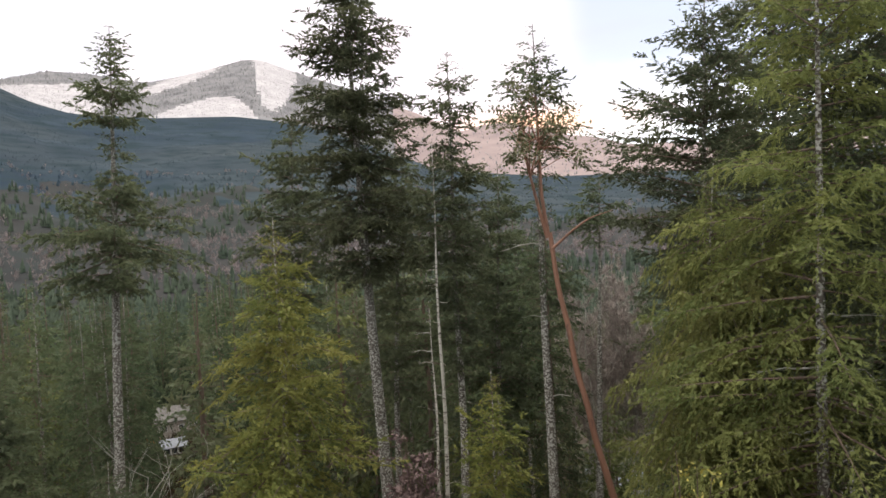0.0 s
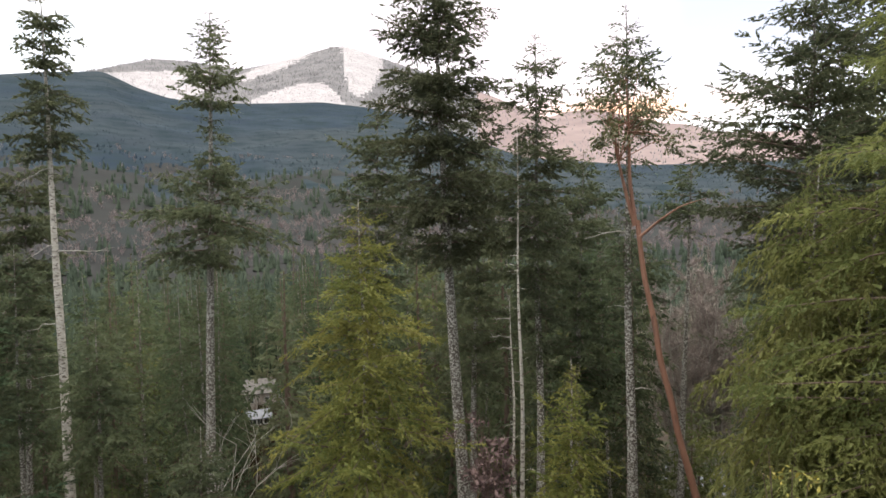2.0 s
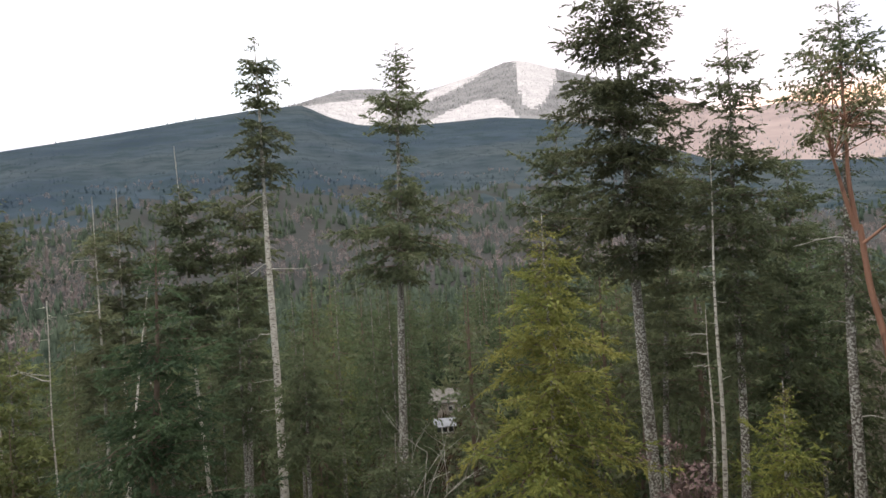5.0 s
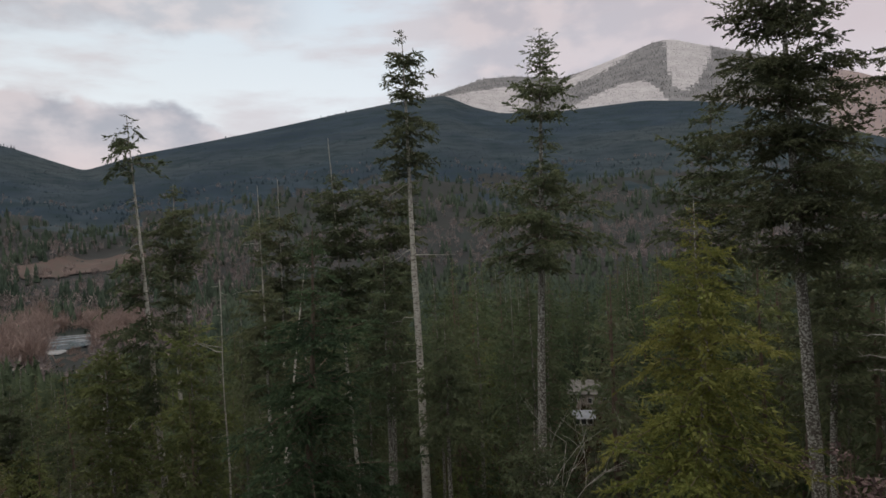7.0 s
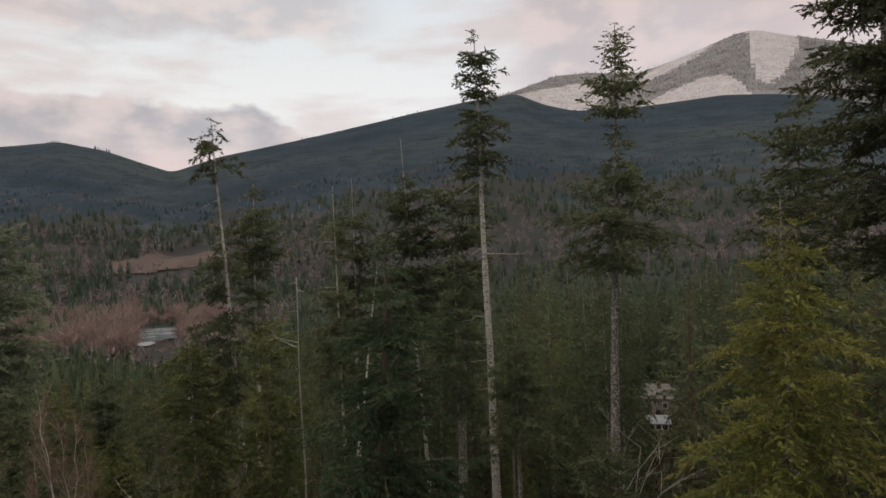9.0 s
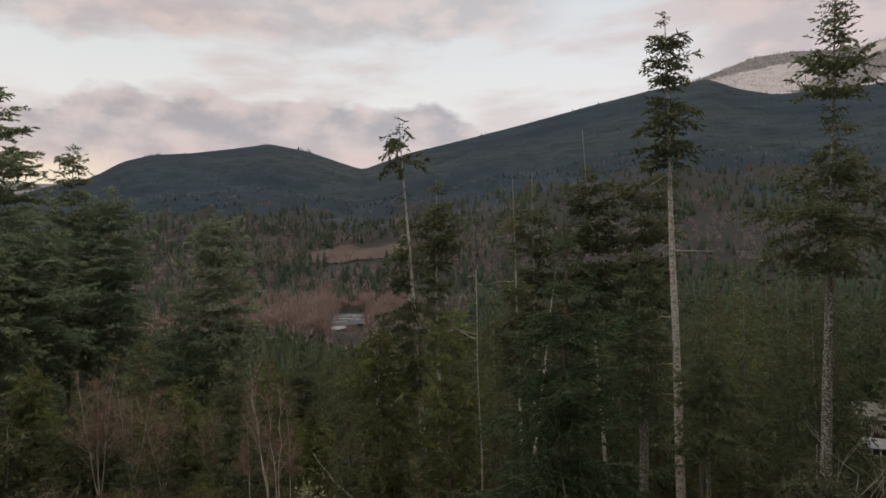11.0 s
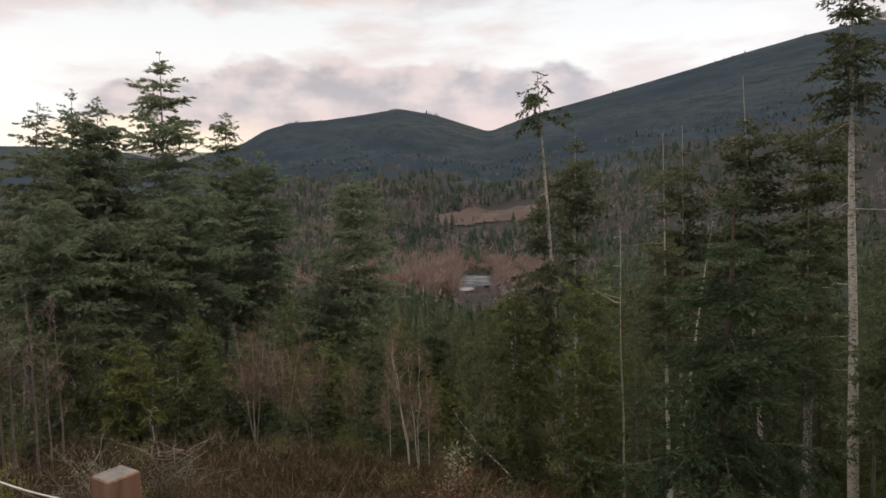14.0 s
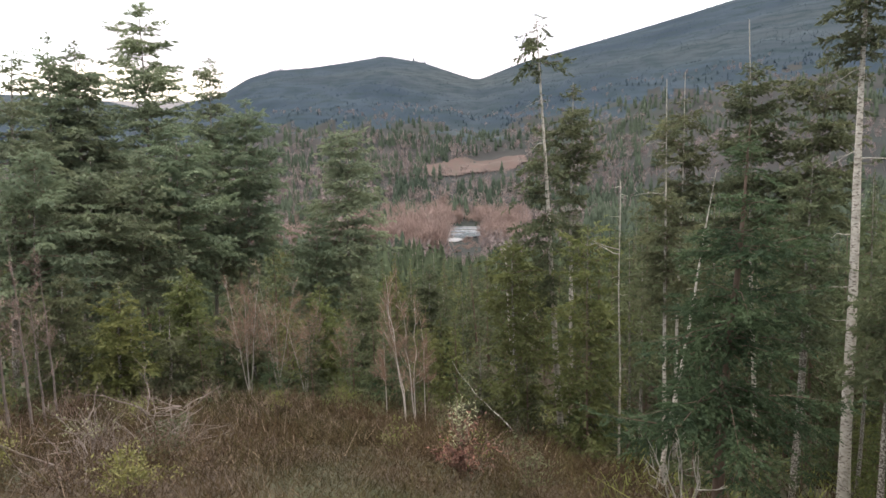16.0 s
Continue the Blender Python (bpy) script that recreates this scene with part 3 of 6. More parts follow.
def tree(name, label, foot, top, girth, profile, bark=None, leaves=None, seed=1, per_metre=7, sway=0.0, limbs="limbs", tip=0.012, dead=(), group="standing firs", **style):
    """A conifer: foot (x, y), top (x, y, z), girth: the trunk's width at eye height, profile: rows of height and reach of its branches.
    dead: rows of height, compass direction, length and slope of bare branches."""
    rng = np.random.default_rng(seed)
    x, y = foot
    z0 = ground_z(x, y)
    thing = new(name)
    thing.location = (x, y, z0)
    line = stem_line((0, 0, -0.4), (top[0] - x, top[1] - y, top[2] - z0), sway, rng)
    hgt = line[-1, 2]
    u = np.clip(line[:, 2] / hgt, 0, 1)
    rad = girth / 2 * np.maximum(1.08 * (1 - u) ** 0.8 + 0.02, 0)
    rad[0] *= 1.25
    rad = np.maximum(rad, tip)
    bole = tube(line, rad, 9, rng, 0.04)

    def bend(h):
        return np.stack([np.interp(h, line[:, 2], line[:, 0]), np.interp(h, line[:, 2], line[:, 1])], -1)

    low = min([zz for zz, rr in profile], default=top[2]) - z0
    stubs = []
    for k in range(int(max(0, low - 2.0) * 2.2) if low > 3 else 0):
        h, a, ln = rng.uniform(2.0, low), rng.uniform(0, 6.28), rng.uniform(0.12, 0.6) * (0.5 + rng.random())
        o = np.array([np.interp(h, line[:, 2], line[:, 0]), np.interp(h, line[:, 2], line[:, 1]), h])
        d = np.array([math.cos(a), math.sin(a), rng.uniform(-0.35, 0.3)]) * ln
        stubs.append(tube(np.stack([o, o + d * 0.5 + rng.normal(0, 0.03, 3), o + d]), [0.011, 0.008, 0.004], 3))
    if stubs:
        bole = joined([bole, *stubs])
    if profile:
        rows = [(zz - z0, rr) for zz, rr in profile]
        far = min(max(math.hypot(x, y) / 23, 0.6), 2.4)           # finer needles on the trees nearby
        style = {"tuft": (0.11 if leaves in (CEDAR, HEMLOCK) else 0.095) * far, "tuft_gap": 0.036 * far ** 0.85, "twig_gap": 0.082 * far ** 0.85, "wide": 0.55 if leaves in (CEDAR, HEMLOCK) else 0.85, "whorl": 0.42 * max(1.0, far) if leaves in (None, HAZEEDGE, DARKFIR) else 0.0, **style}
        arms, sprays = limbs_and_sprays(rng, bend, rows, per_metre, **style)
        part("crown", mesh_from("crown", *sprays, leaves or FIR), thing)
        v, f = joined([bole, arms])
        part("trunk", mesh_from("trunk", v, f, [bark or BARK, BROWN], np.arange(len(f)) >= len(bole[1]), True), thing)
    else:
        part("trunk", mesh_from("trunk", *bole, bark or BARK, smooth=True), thing)
    for zz, compass, length, slope in dead:
        a = radians(compass)
        s = np.linspace(0, length, 6)
        h = zz - z0
        p = np.concatenate([bend(np.full(6, h)) + s[:, None] * [[-math.sin(a), math.cos(a)]], (h + slope * s - 0.12 * s**2 / max(length, 0.3))[:, None]], 1)
        p[1:-1] += rng.normal(0, 0.03 * length, (4, 3))
        pieces = [tube(p, np.linspace(0.016 + 0.008 * length, 0.005, 6), 4)]
        for q in (2, 3, 4):
            d = unit((p[q + 1] - p[q]) + rng.normal(0, 0.6, 3) * np.linalg.norm(p[q + 1] - p[q]))
            pieces.append(tube(np.stack([p[q], p[q] + d * length * 0.15, p[q] + d * length * 0.3]), [0.008, 0.006, 0.003], 3))
        part("dead_branch", mesh_from("dead_branch", *joined(pieces), DEAD), thing, "bare grey dead branch")
    return tagged(thing, label, "tree", group)



# the standing trees on the slope
tree("fir_tree", "tall sparse Douglas fir with a lichen-grey bare lower trunk", (-12.20, 22.97), (-11.58, 23.28, 7.92), 0.42,
     [(7.92, 0.14), (7.27, 0.5), (6.47, 0.87), (5.56, 1.25), (4.85, 1.64), (4.41, 1.37), (4.13, 0.41), (2.83, 0.77), (1.92, 1.14), (1.31, 2.28), (0.2, 3.08), (-0.62, 2.73), (-1.23, 1.82), (-1.84, 0.68)], seed=11, whorl=0.6, per_metre=12, droop=0.16, rise=(-0.05, 0.55), gaps=0.12)
tree("fir_tree", "very tall Douglas fir with a thick lichen-grey trunk", (-2.28, 22.89), (-3.16, 22.78, 10.35), 0.46,
     [(10.35, 0.0), (9.28, 0.71), (8.3, 1.25), (7.12, 1.71), (5.94, 2.02), (4.55, 2.46), (3.56, 2.26), (2.36, 2.38), (1.17, 2.52), (-0.04, 2.38), (-0.94, 1.61), (-1.44, 0.81), (-1.64, 0.2)], seed=12, whorl=0.72, per_metre=15, droop=0.16, rise=(-0.05, 0.45), sway=0.25)
tree("fir_tree", "slender fir behind the pale pole, dark crown", (0.34, 22.00), (0.42, 22.00, 6.08), 0.3,
     [(6.08, 0.06), (5.38, 0.42), (4.61, 0.77), (3.75, 0.93), (3.08, 0.69), (1.93, 1.16), (0.97, 1.74), (-0.38, 1.77), (-1.73, 1.35), (-3.28, 1.06), (-4.84, 0.58)], seed=13, per_metre=13, droop=0.16, rise=(-0.1, 0.5))
tree("fir_tree", "thin pale bare pole of a young fir", (-0.26, 20.50), (-0.22, 20.50, 2.81), 0.16,
     [(2.81, 0.09), (2.01, 0.63), (1.12, 0.99), (0.22, 0.54), (-0.32, 0.09)], seed=14, per_metre=7, bark=PALE, droop=0.16)
tree("dead_snag", "thin dead snag with bare side branches", (-0.46, 20.49), (-0.54, 20.49, -2.38), 0.13,
     [], seed=15, dead=[(-3.19, 95, 0.54, 0.1), (-3.77, 69, 0.72, 0.05), (-4.1, 95, 0.47, 0.0), (-5.19, -115, 0.36, 0.1)], bark=PALE, leaves=FIR)
tree("fir_tree", "fir with a sparse clumped crown above a grey trunk", (2.97, 19.27), (2.95, 19.28, 6.05), 0.31,
     [(6.05, 0.06), (5.5, 0.3), (5.0, 0.55), (4.5, 0.85), (4.1, 1.25), (3.6, 1.0), (3.2, 1.4), (2.83, 1.2), (2.33, 1.0), (1.74, 0.85), (1.06, 0.31), (-0.62, 0.43), (-1.3, 1.2), (-1.98, 1.03), (-2.66, 0.34)], seed=16, dead=[(-0.49, 89, 1.2, 0.0), (-2.66, 85, 0.68, 0.1), (-5.05, -115, 0.68, 0.2)], per_metre=10, droop=0.16, rise=(-0.1, 0.5), gaps=0.12)
tree("fir_tree", "feathery fir with upswept branch tips against the sky", (6.86, 17.72), (7.34, 17.52, 6.24), 0.3,
     [(6.24, 0.05), (5.46, 0.77), (4.71, 1.25), (3.8, 1.53), (2.89, 1.8), (2.28, 2.33), (1.52, 2.75), (0.75, 2.83), (-0.48, 2.5), (-2.02, 2.0), (-3.89, 1.83)], seed=17, per_metre=12, droop=0.16, rise=(-0.05, 0.6), lift=0.25)
tree("hemlock_tree", "broad yellow-green hemlock with a pale trunk and hanging sprays", (6.71, 11.71), (6.89, 11.61, 6.40), 0.23,
     [(6.4, 0.0), (5.32, 0.59), (3.83, 1.12), (2.32, 1.54), (0.81, 1.95), (-0.42, 2.25), (-1.44, 2.54), (-2.68, 2.84), (-3.93, 3.02), (-5.18, 2.96)], seed=18, face=(150, 0.88), dead=[(-1.85, -95, 1.06, 0.1), (-2.68, -85, 1.3, -0.2), (-2.78, 65, 1.06, 0.0), (-3.3, -115, 1.42, -0.4), (-3.93, 85, 0.95, -0.1), (-4.14, 75, 1.18, -0.3)], leaves=HEMLOCK, per_metre=12, droop=0.2, rise=(-0.1, 0.35), hang=0.32, gaps=0.12)
tree("hemlock_tree", "young bushy hemlock, yellow-green, hanging branch tips", (5.07, 14.13), (5.84, 13.82, 1.19), 0.2,
     [(1.19, 0.0), (0.35, 0.59), (-0.74, 1.12), (-1.84, 1.45), (-3.08, 1.77), (-4.32, 2.1), (-5.83, 2.1), (-6.85, 1.58)], seed=19, leaves=HEMLOCK, per_metre=15, droop=0.55, rise=(-0.1, 0.4), hang=0.8)
tree("hemlock_tree", "young bushy hemlock, olive green, among taller trees", (6.13, 13.13), (6.47, 12.98, 0.61), 0.18,
     [(0.61, 0.0), (-0.18, 0.64), (-1.32, 1.14), (-2.7, 1.59), (-4.09, 1.78), (-5.74, 1.91)], seed=20, leaves=HEMLOCK, per_metre=14, droop=0.5, hang=0.7)
tree("fir_tree", "tall dark fir standing close among hemlocks", (8.57, 12.32), (8.82, 12.13, 8.26), 0.3,
     [(8.26, 0.0), (6.0, 0.92), (3.93, 1.58), (1.83, 1.97), (-0.3, 2.23), (-2.45, 2.5), (-4.63, 2.63)], seed=21, per_metre=11, droop=0.45, hang=0.4)
tree("fir_tree", "tall fir with its top out among hemlocks", (11.10, 22.40), (11.70, 22.09, 9.80), 0.34,
     [(9.8, 0.0), (8.1, 1.31), (6.21, 2.41), (4.3, 3.07), (0.64, 3.29), (-2.28, 3.29), (-5.24, 2.63)], seed=22, per_metre=10, droop=0.16, lift=0.2)
tree("fir_tree", "tall fir behind hemlocks, dark green", (11.44, 18.80), (11.91, 18.50, 9.21), 0.34,
     [(9.21, 0.0), (7.01, 1.54), (4.79, 2.51), (2.86, 3.08), (-1.19, 3.08), (-4.49, 2.51)], seed=23, per_metre=10, droop=0.16, lift=0.2)
tree("cedar_tree", "dense young red cedar with drooping yellow-green sprays", (-4.16, 15.96), (-4.19, 15.96, 0.57), 0.2,
     [(0.57, 0.0), (0.08, 0.32), (-0.62, 0.65), (-1.6, 1.13), (-2.59, 1.56), (-3.58, 1.88), (-4.71, 2.24), (-5.85, 2.53), (-7.0, 2.6), (-8.0, 2.17)], seed=24, leaves=CEDAR, per_metre=13, droop=0.7, rise=(0.1, 0.6), hang=0.12, lift=0.6, fuzz=0.16, twig=0.42, fill=2.2)
tree("cedar_tree", "small young red cedar, yellow-green", (1.04, 15.47), (0.99, 15.47, -3.33), 0.12,
     [(-3.33, 0.0), (-3.85, 0.27), (-4.54, 0.54), (-5.36, 0.79), (-6.33, 0.98), (-7.44, 1.02)], seed=25, leaves=CEDAR, per_metre=17, droop=0.7, rise=(0.1, 0.6), hang=0.12, lift=0.6, fuzz=0.16, twig=0.38, fill=2.2)
tree("fir_tree", "fir half hidden behind the tallest, dense and dark", (-7.10, 28.12), (-6.39, 28.29, 4.99), 0.34,
     [(4.99, 0.0), (3.81, 1.14), (2.33, 1.91), (0.6, 2.03), (-1.38, 2.03), (-3.36, 1.52)], seed=26, per_metre=10, droop=0.16)
tree("fir_tree", "fir with a dense dark crown in the stand", (-2.52, 26.89), (-1.78, 26.94, 3.89), 0.3,
     [(3.89, 0.0), (2.48, 0.95), (0.84, 1.54), (-1.52, 1.77), (-4.36, 1.89), (-6.74, 1.42)], seed=27, per_metre=9)
tree("fir_tree", "fir with a dense dark crown in the stand", (1.86, 27.94), (2.49, 27.89, 2.84), 0.3,
     [(2.84, 0.0), (1.63, 0.98), (-0.32, 1.72), (-2.77, 2.09), (-5.73, 2.09), (-8.7, 1.72)], seed=28, per_metre=9)
tree("fir_tree", "fir with a dense dark crown in the stand", (5.86, 26.36), (6.45, 26.22, 2.25), 0.3,
     [(2.25, 0.0), (1.56, 0.71), (0.65, 1.18), (-0.27, 1.06), (-0.96, 0.35)], seed=29, per_metre=8)
tree("fir_tree", "tall fir with a long whitish trunk and small tufted top", (-19.33, 24.87), (-19.56, 24.69, 9.90), 0.46,
     [(9.9, 0.08), (9.25, 0.5), (8.57, 0.83), (7.75, 1.16), (7.07, 0.83), (6.45, 0.72), (5.85, 1.44), (4.89, 1.52), (3.8, 1.24), (2.98, 0.83), (2.15, 0.28)], seed=31, fill=1.1, dead=[(2.57, 125, 1.38, -0.5), (-0.59, 130, 1.1, -0.5), (-0.92, -66, 2.07, 0.1), (-6.12, 130, 0.97, 0.1), (-7.5, 130, 0.83, 0.1), (-3.9, 120, 1.38, -0.1)], per_metre=14, bark=PALE, droop=0.25, gaps=0.15, rise=(-0.2, 0.5))
tree("fir_tree", "fir with drooping dark boughs behind the pale trunk", (-23.51, 27.27), (-23.08, 27.62, 3.76), 0.3,
     [(3.76, 0.09), (2.51, 1.26), (0.64, 2.05), (-0.93, 2.21), (-3.13, 1.58), (-4.38, 0.63)], seed=46, per_metre=11, gaps=0.15)
tree("fir_tree", "dark dense spruce-like fir with sweeping tiered branches", (-15.43, 13.50), (-15.01, 13.96, 0.49), 0.3,
     [(0.49, 0.5), (-0.03, 0.86), (-0.72, 0.93), (-1.5, 1.29), (-2.29, 1.98), (-3.07, 2.25), (-3.94, 2.34), (-4.99, 2.96), (-6.04, 3.5), (-7.27, 4.04), (-8.51, 3.95)], seed=32, dead=[(-6.83, -23, 1.26, -0.4)], leaves=DARKFIR, bark=BROWN, per_metre=13, droop=0.42, rise=(0.05, 0.45), lift=0.45, fuzz=0.07, hang=0.15, twig=0.7, inner=0.02, core=0.6, whorl=0.85, fill=1.3)
tree("fir_tree", "dead-topped fir with bare side branches", (-24.51, 19.78), (-24.58, 19.69, 2.67), 0.2,
     [(1.0, 0.08), (0.45, 0.77), (-0.36, 0.55), (-1.44, 0.14), (-2.8, 1.1), (-4.98, 1.66), (-7.16, 1.38)], seed=33, fill=1.4, dead=[(-0.03, 148, 0.97, 0.1), (-0.52, 124, 0.77, 0.0), (-2.15, 144, 1.38, 0.0), (-0.9, -58, 0.69, 0.1)], bark=PALE, per_metre=11)
tree("dead_snag", "broken bare snag with one bent side branch", (-26.12, 18.48), (-26.12, 18.49, -1.64), 0.12,
     [], seed=34, dead=[(-4.8, 166, 1.4, 0.5), (-5.02, 122, 1.82, 0.35), (-2.38, -23, 0.34, 0.2)], bark=PALE, tip=0.022)
tree("fir_tree", "fir with a thin tufted crown and a speckled trunk", (-34.92, 21.48), (-34.70, 21.83, 3.66), 0.34,
     [(3.66, 0.11), (2.7, 0.65), (1.46, 1.51), (0.04, 1.98), (-1.02, 1.87), (-2.45, 1.08), (-3.87, 0.79), (-5.65, 0.9), (-7.8, 0.36)], seed=35, fill=1.5, per_metre=11, bark=PALE, droop=0.16, gaps=0.2)
tree("fir_tree", "leaning fir with a sparse one-sided broken top", (-30.94, 18.41), (-31.49, 17.45, 6.67), 0.36,
     [(6.67, 0.4), (6.1, 0.8), (5.36, 1.3), (4.5, 1.5), (4.06, 1.2), (3.6, 0.4), (1.2, 0.25), (0.08, 0.5), (-0.54, 1.42), (-1.79, 1.89), (-3.35, 2.08), (-4.91, 1.96), (-6.8, 1.58), (-8.37, 0.95)], seed=36, fill=0.9, dead=[(2.42, 137, 0.79, -0.3), (0.24, 127, 1.26, -0.5), (3.82, 122, 0.95, -0.1)], per_metre=13, bark=PALE, droop=0.2, gaps=0.15, rise=(-0.3, 0.1), whorl=0.55, face=(-29, 0.15))
tree("dead_snag", "short bare snag with a hooked top", (-33.91, 17.15), (-34.09, 16.78, -5.16), 0.22,
     [], seed=37, dead=[(-5.35, 138, 0.47, 0.2), (-10.2, -13, 2.0, 0.8)], bark=PALE, tip=0.06)
tree("dead_snag", "thin leaning pale snag", (-23.61, 18.59), (-22.19, 20.18, -1.18), 0.2,
     [], seed=38, bark=PALE)
tree("fir_tree", "slim pale-stemmed fir with thin foliage", (-27.54, 23.18), (-27.40, 23.35, 3.37), 0.2,
     [(2.24, 0.16), (0.88, 0.95), (-1.34, 1.58), (-4.18, 1.26)], seed=39, fill=1.4, bark=PALE, per_metre=11, gaps=0.2)
tree("fir_tree", "slim fir with a bare dead spire", (-24.84, 26.05), (-25.53, 25.39, 5.56), 0.24,
     [(3.63, 0.16), (2.58, 0.95), (1.26, 1.42), (-0.34, 1.89), (-2.23, 2.52), (-4.72, 2.84)], seed=40, bark=PALE, per_metre=11)
tree("fir_tree", "bushy green fir at the foot of the pale trunk", (-17.01, 23.48), (-16.95, 23.53, -3.58), 0.24,
     [(-3.58, 0.0), (-4.29, 0.7), (-5.69, 1.4), (-7.34, 1.75), (-9.23, 1.9)], seed=41, per_metre=11, droop=0.25)
tree("fir_tree", "bushy green fir beside the pale trunk", (-21.73, 24.84), (-21.58, 24.97, -0.54), 0.26,
     [(-0.54, 0.0), (-1.91, 1.0), (-3.56, 1.5), (-5.21, 1.8), (-7.42, 1.7), (-9.08, 1.3)], seed=42, per_metre=9)
tree("fir_tree", "young fir at the foot of the grey trunk", (-10.65, 19.25), (-10.46, 19.35, -6.44), 0.14,
     [(-6.44, 0.0), (-7.02, 0.48), (-7.89, 1.06), (-9.05, 1.45)], seed=43, per_metre=14)
tree("fir_tree", "mossy green half-bare tree with tufted boughs", (-30.37, 15.28), (-30.42, 15.19, -4.54), 0.24,
     [(-4.54, 0.24), (-5.54, 1.49), (-6.7, 1.94), (-8.46, 1.64), (-9.95, 2.23), (-12.07, 2.09), (-13.91, 1.64)], seed=44, leaves=OLIVE, per_metre=9, gaps=0.15, droop=0.25)
tree("fir_tree", "bright green young fir at the wood's edge", (-27.69, 17.96), (-27.75, 17.86, -3.80), 0.2,
     [(-3.8, 0.17), (-4.89, 1.45), (-6.54, 1.74), (-9.36, 2.02), (-12.25, 1.74), (-14.62, 1.45)], seed=45, leaves=OLIVE, per_metre=9, gaps=0.2)
# the dark wood beyond the brush, its taller firs in needles paled for haze
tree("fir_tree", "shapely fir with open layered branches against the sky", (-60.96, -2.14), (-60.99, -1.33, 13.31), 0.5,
     [(13.31, 0.16), (11.8, 0.96), (10.19, 1.92), (8.58, 2.67), (7.19, 3.1), (5.8, 3.85), (4.64, 4.28), (2.77, 3.74), (-0.97, 4.54), (-5.69, 4.81), (-10.45, 4.28)], seed=51, whorl=1.0, per_metre=6.4, droop=0.16, rise=(-0.05, 0.4), leaves=HAZEEDGE, twig=0.85, fuzz=0.08, hang=0.1, fill=1.2)
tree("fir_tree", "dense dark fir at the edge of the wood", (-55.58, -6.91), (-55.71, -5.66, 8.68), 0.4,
     [(8.68, 0.1), (7.34, 0.84), (5.52, 1.5), (2.66, 2.5), (-1.85, 4.19), (-6.39, 4.42)], seed=52, fill=0.6, per_metre=8, leaves=HAZEEDGE, twig=0.85, fuzz=0.14)
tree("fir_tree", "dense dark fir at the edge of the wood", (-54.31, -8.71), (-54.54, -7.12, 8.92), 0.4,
     [(8.92, 0.1), (7.17, 0.82), (5.4, 1.48), (2.66, 2.45), (-1.68, 4.12), (-6.04, 4.34)], seed=53, fill=0.6, per_metre=8, leaves=HAZEEDGE, twig=0.85, fuzz=0.14)
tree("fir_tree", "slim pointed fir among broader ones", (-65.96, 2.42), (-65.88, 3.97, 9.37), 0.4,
     [(9.37, 0.17), (7.81, 1.04), (6.24, 1.5), (4.93, 1.16), (2.84, 2.6), (-1.37, 4.05), (-6.67, 4.92), (-10.93, 4.63)], seed=54, fill=0.6, per_metre=8, leaves=HAZEEDGE, twig=0.85, fuzz=0.14)
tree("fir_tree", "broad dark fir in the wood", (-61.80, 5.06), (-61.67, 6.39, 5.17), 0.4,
     [(5.17, 0.16), (3.06, 1.9), (0.05, 2.99), (-3.99, 4.08), (-8.56, 4.35)], seed=55, fill=0.6, per_metre=8, leaves=HAZEEDGE, twig=0.85, fuzz=0.14)
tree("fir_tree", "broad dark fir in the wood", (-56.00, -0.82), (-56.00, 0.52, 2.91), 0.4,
     [(2.91, 0.15), (1.17, 2.21), (-1.45, 3.68), (-5.39, 4.42), (-8.92, 3.93)], seed=56, fill=0.6, per_metre=8, leaves=HAZEEDGE, twig=0.85, fuzz=0.14)
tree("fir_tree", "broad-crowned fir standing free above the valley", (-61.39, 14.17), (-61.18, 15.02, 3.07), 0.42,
     [(3.07, 0.17), (1.21, 1.66), (-1.46, 2.87), (-4.14, 3.64), (-7.37, 4.31), (-10.07, 3.98), (-12.25, 2.76)], seed=57, fill=0.6, per_metre=8, leaves=HAZEEDGE, twig=0.85, fuzz=0.14)
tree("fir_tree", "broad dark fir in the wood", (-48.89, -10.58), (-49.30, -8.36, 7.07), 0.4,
     [(7.07, 0.09), (5.91, 0.89), (3.9, 1.49), (1.2, 2.68), (-2.23, 4.34), (-5.37, 4.34)], seed=58, fill=0.6, per_metre=7, leaves=HAZEEDGE, twig=0.85, fuzz=0.14)
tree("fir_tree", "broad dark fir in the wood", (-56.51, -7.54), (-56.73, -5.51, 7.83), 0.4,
     [(7.83, 0.1), (6.95, 1.36), (5.35, 1.87), (2.93, 2.04), (-0.34, 3.83), (-4.5, 4.5)], seed=59, fill=0.6, per_metre=7, leaves=HAZEEDGE, twig=0.85, fuzz=0.14)
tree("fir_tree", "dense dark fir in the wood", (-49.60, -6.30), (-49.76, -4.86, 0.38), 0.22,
     [(0.38, 0.09), (-1.43, 1.75), (-3.99, 3.15), (-6.95, 3.51), (-9.95, 3.15)], seed=60, fill=0.6, per_metre=9, twig=0.6, fuzz=0.2, leaves=HAZEEDGE)
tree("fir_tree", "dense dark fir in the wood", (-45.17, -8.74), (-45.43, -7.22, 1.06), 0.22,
     [(1.06, 0.08), (-0.53, 1.91), (-2.78, 3.45), (-5.38, 3.83), (-8.01, 3.45)], seed=61, fill=0.6, per_metre=9, twig=0.6, fuzz=0.2, leaves=HAZEEDGE)
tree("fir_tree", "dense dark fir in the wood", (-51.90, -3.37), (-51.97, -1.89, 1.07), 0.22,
     [(1.07, 0.09), (-0.87, 1.59), (-3.61, 2.87), (-6.79, 3.19), (-10.02, 2.87)], seed=62, fill=0.6, per_metre=9, twig=0.6, fuzz=0.2, leaves=HAZEEDGE)
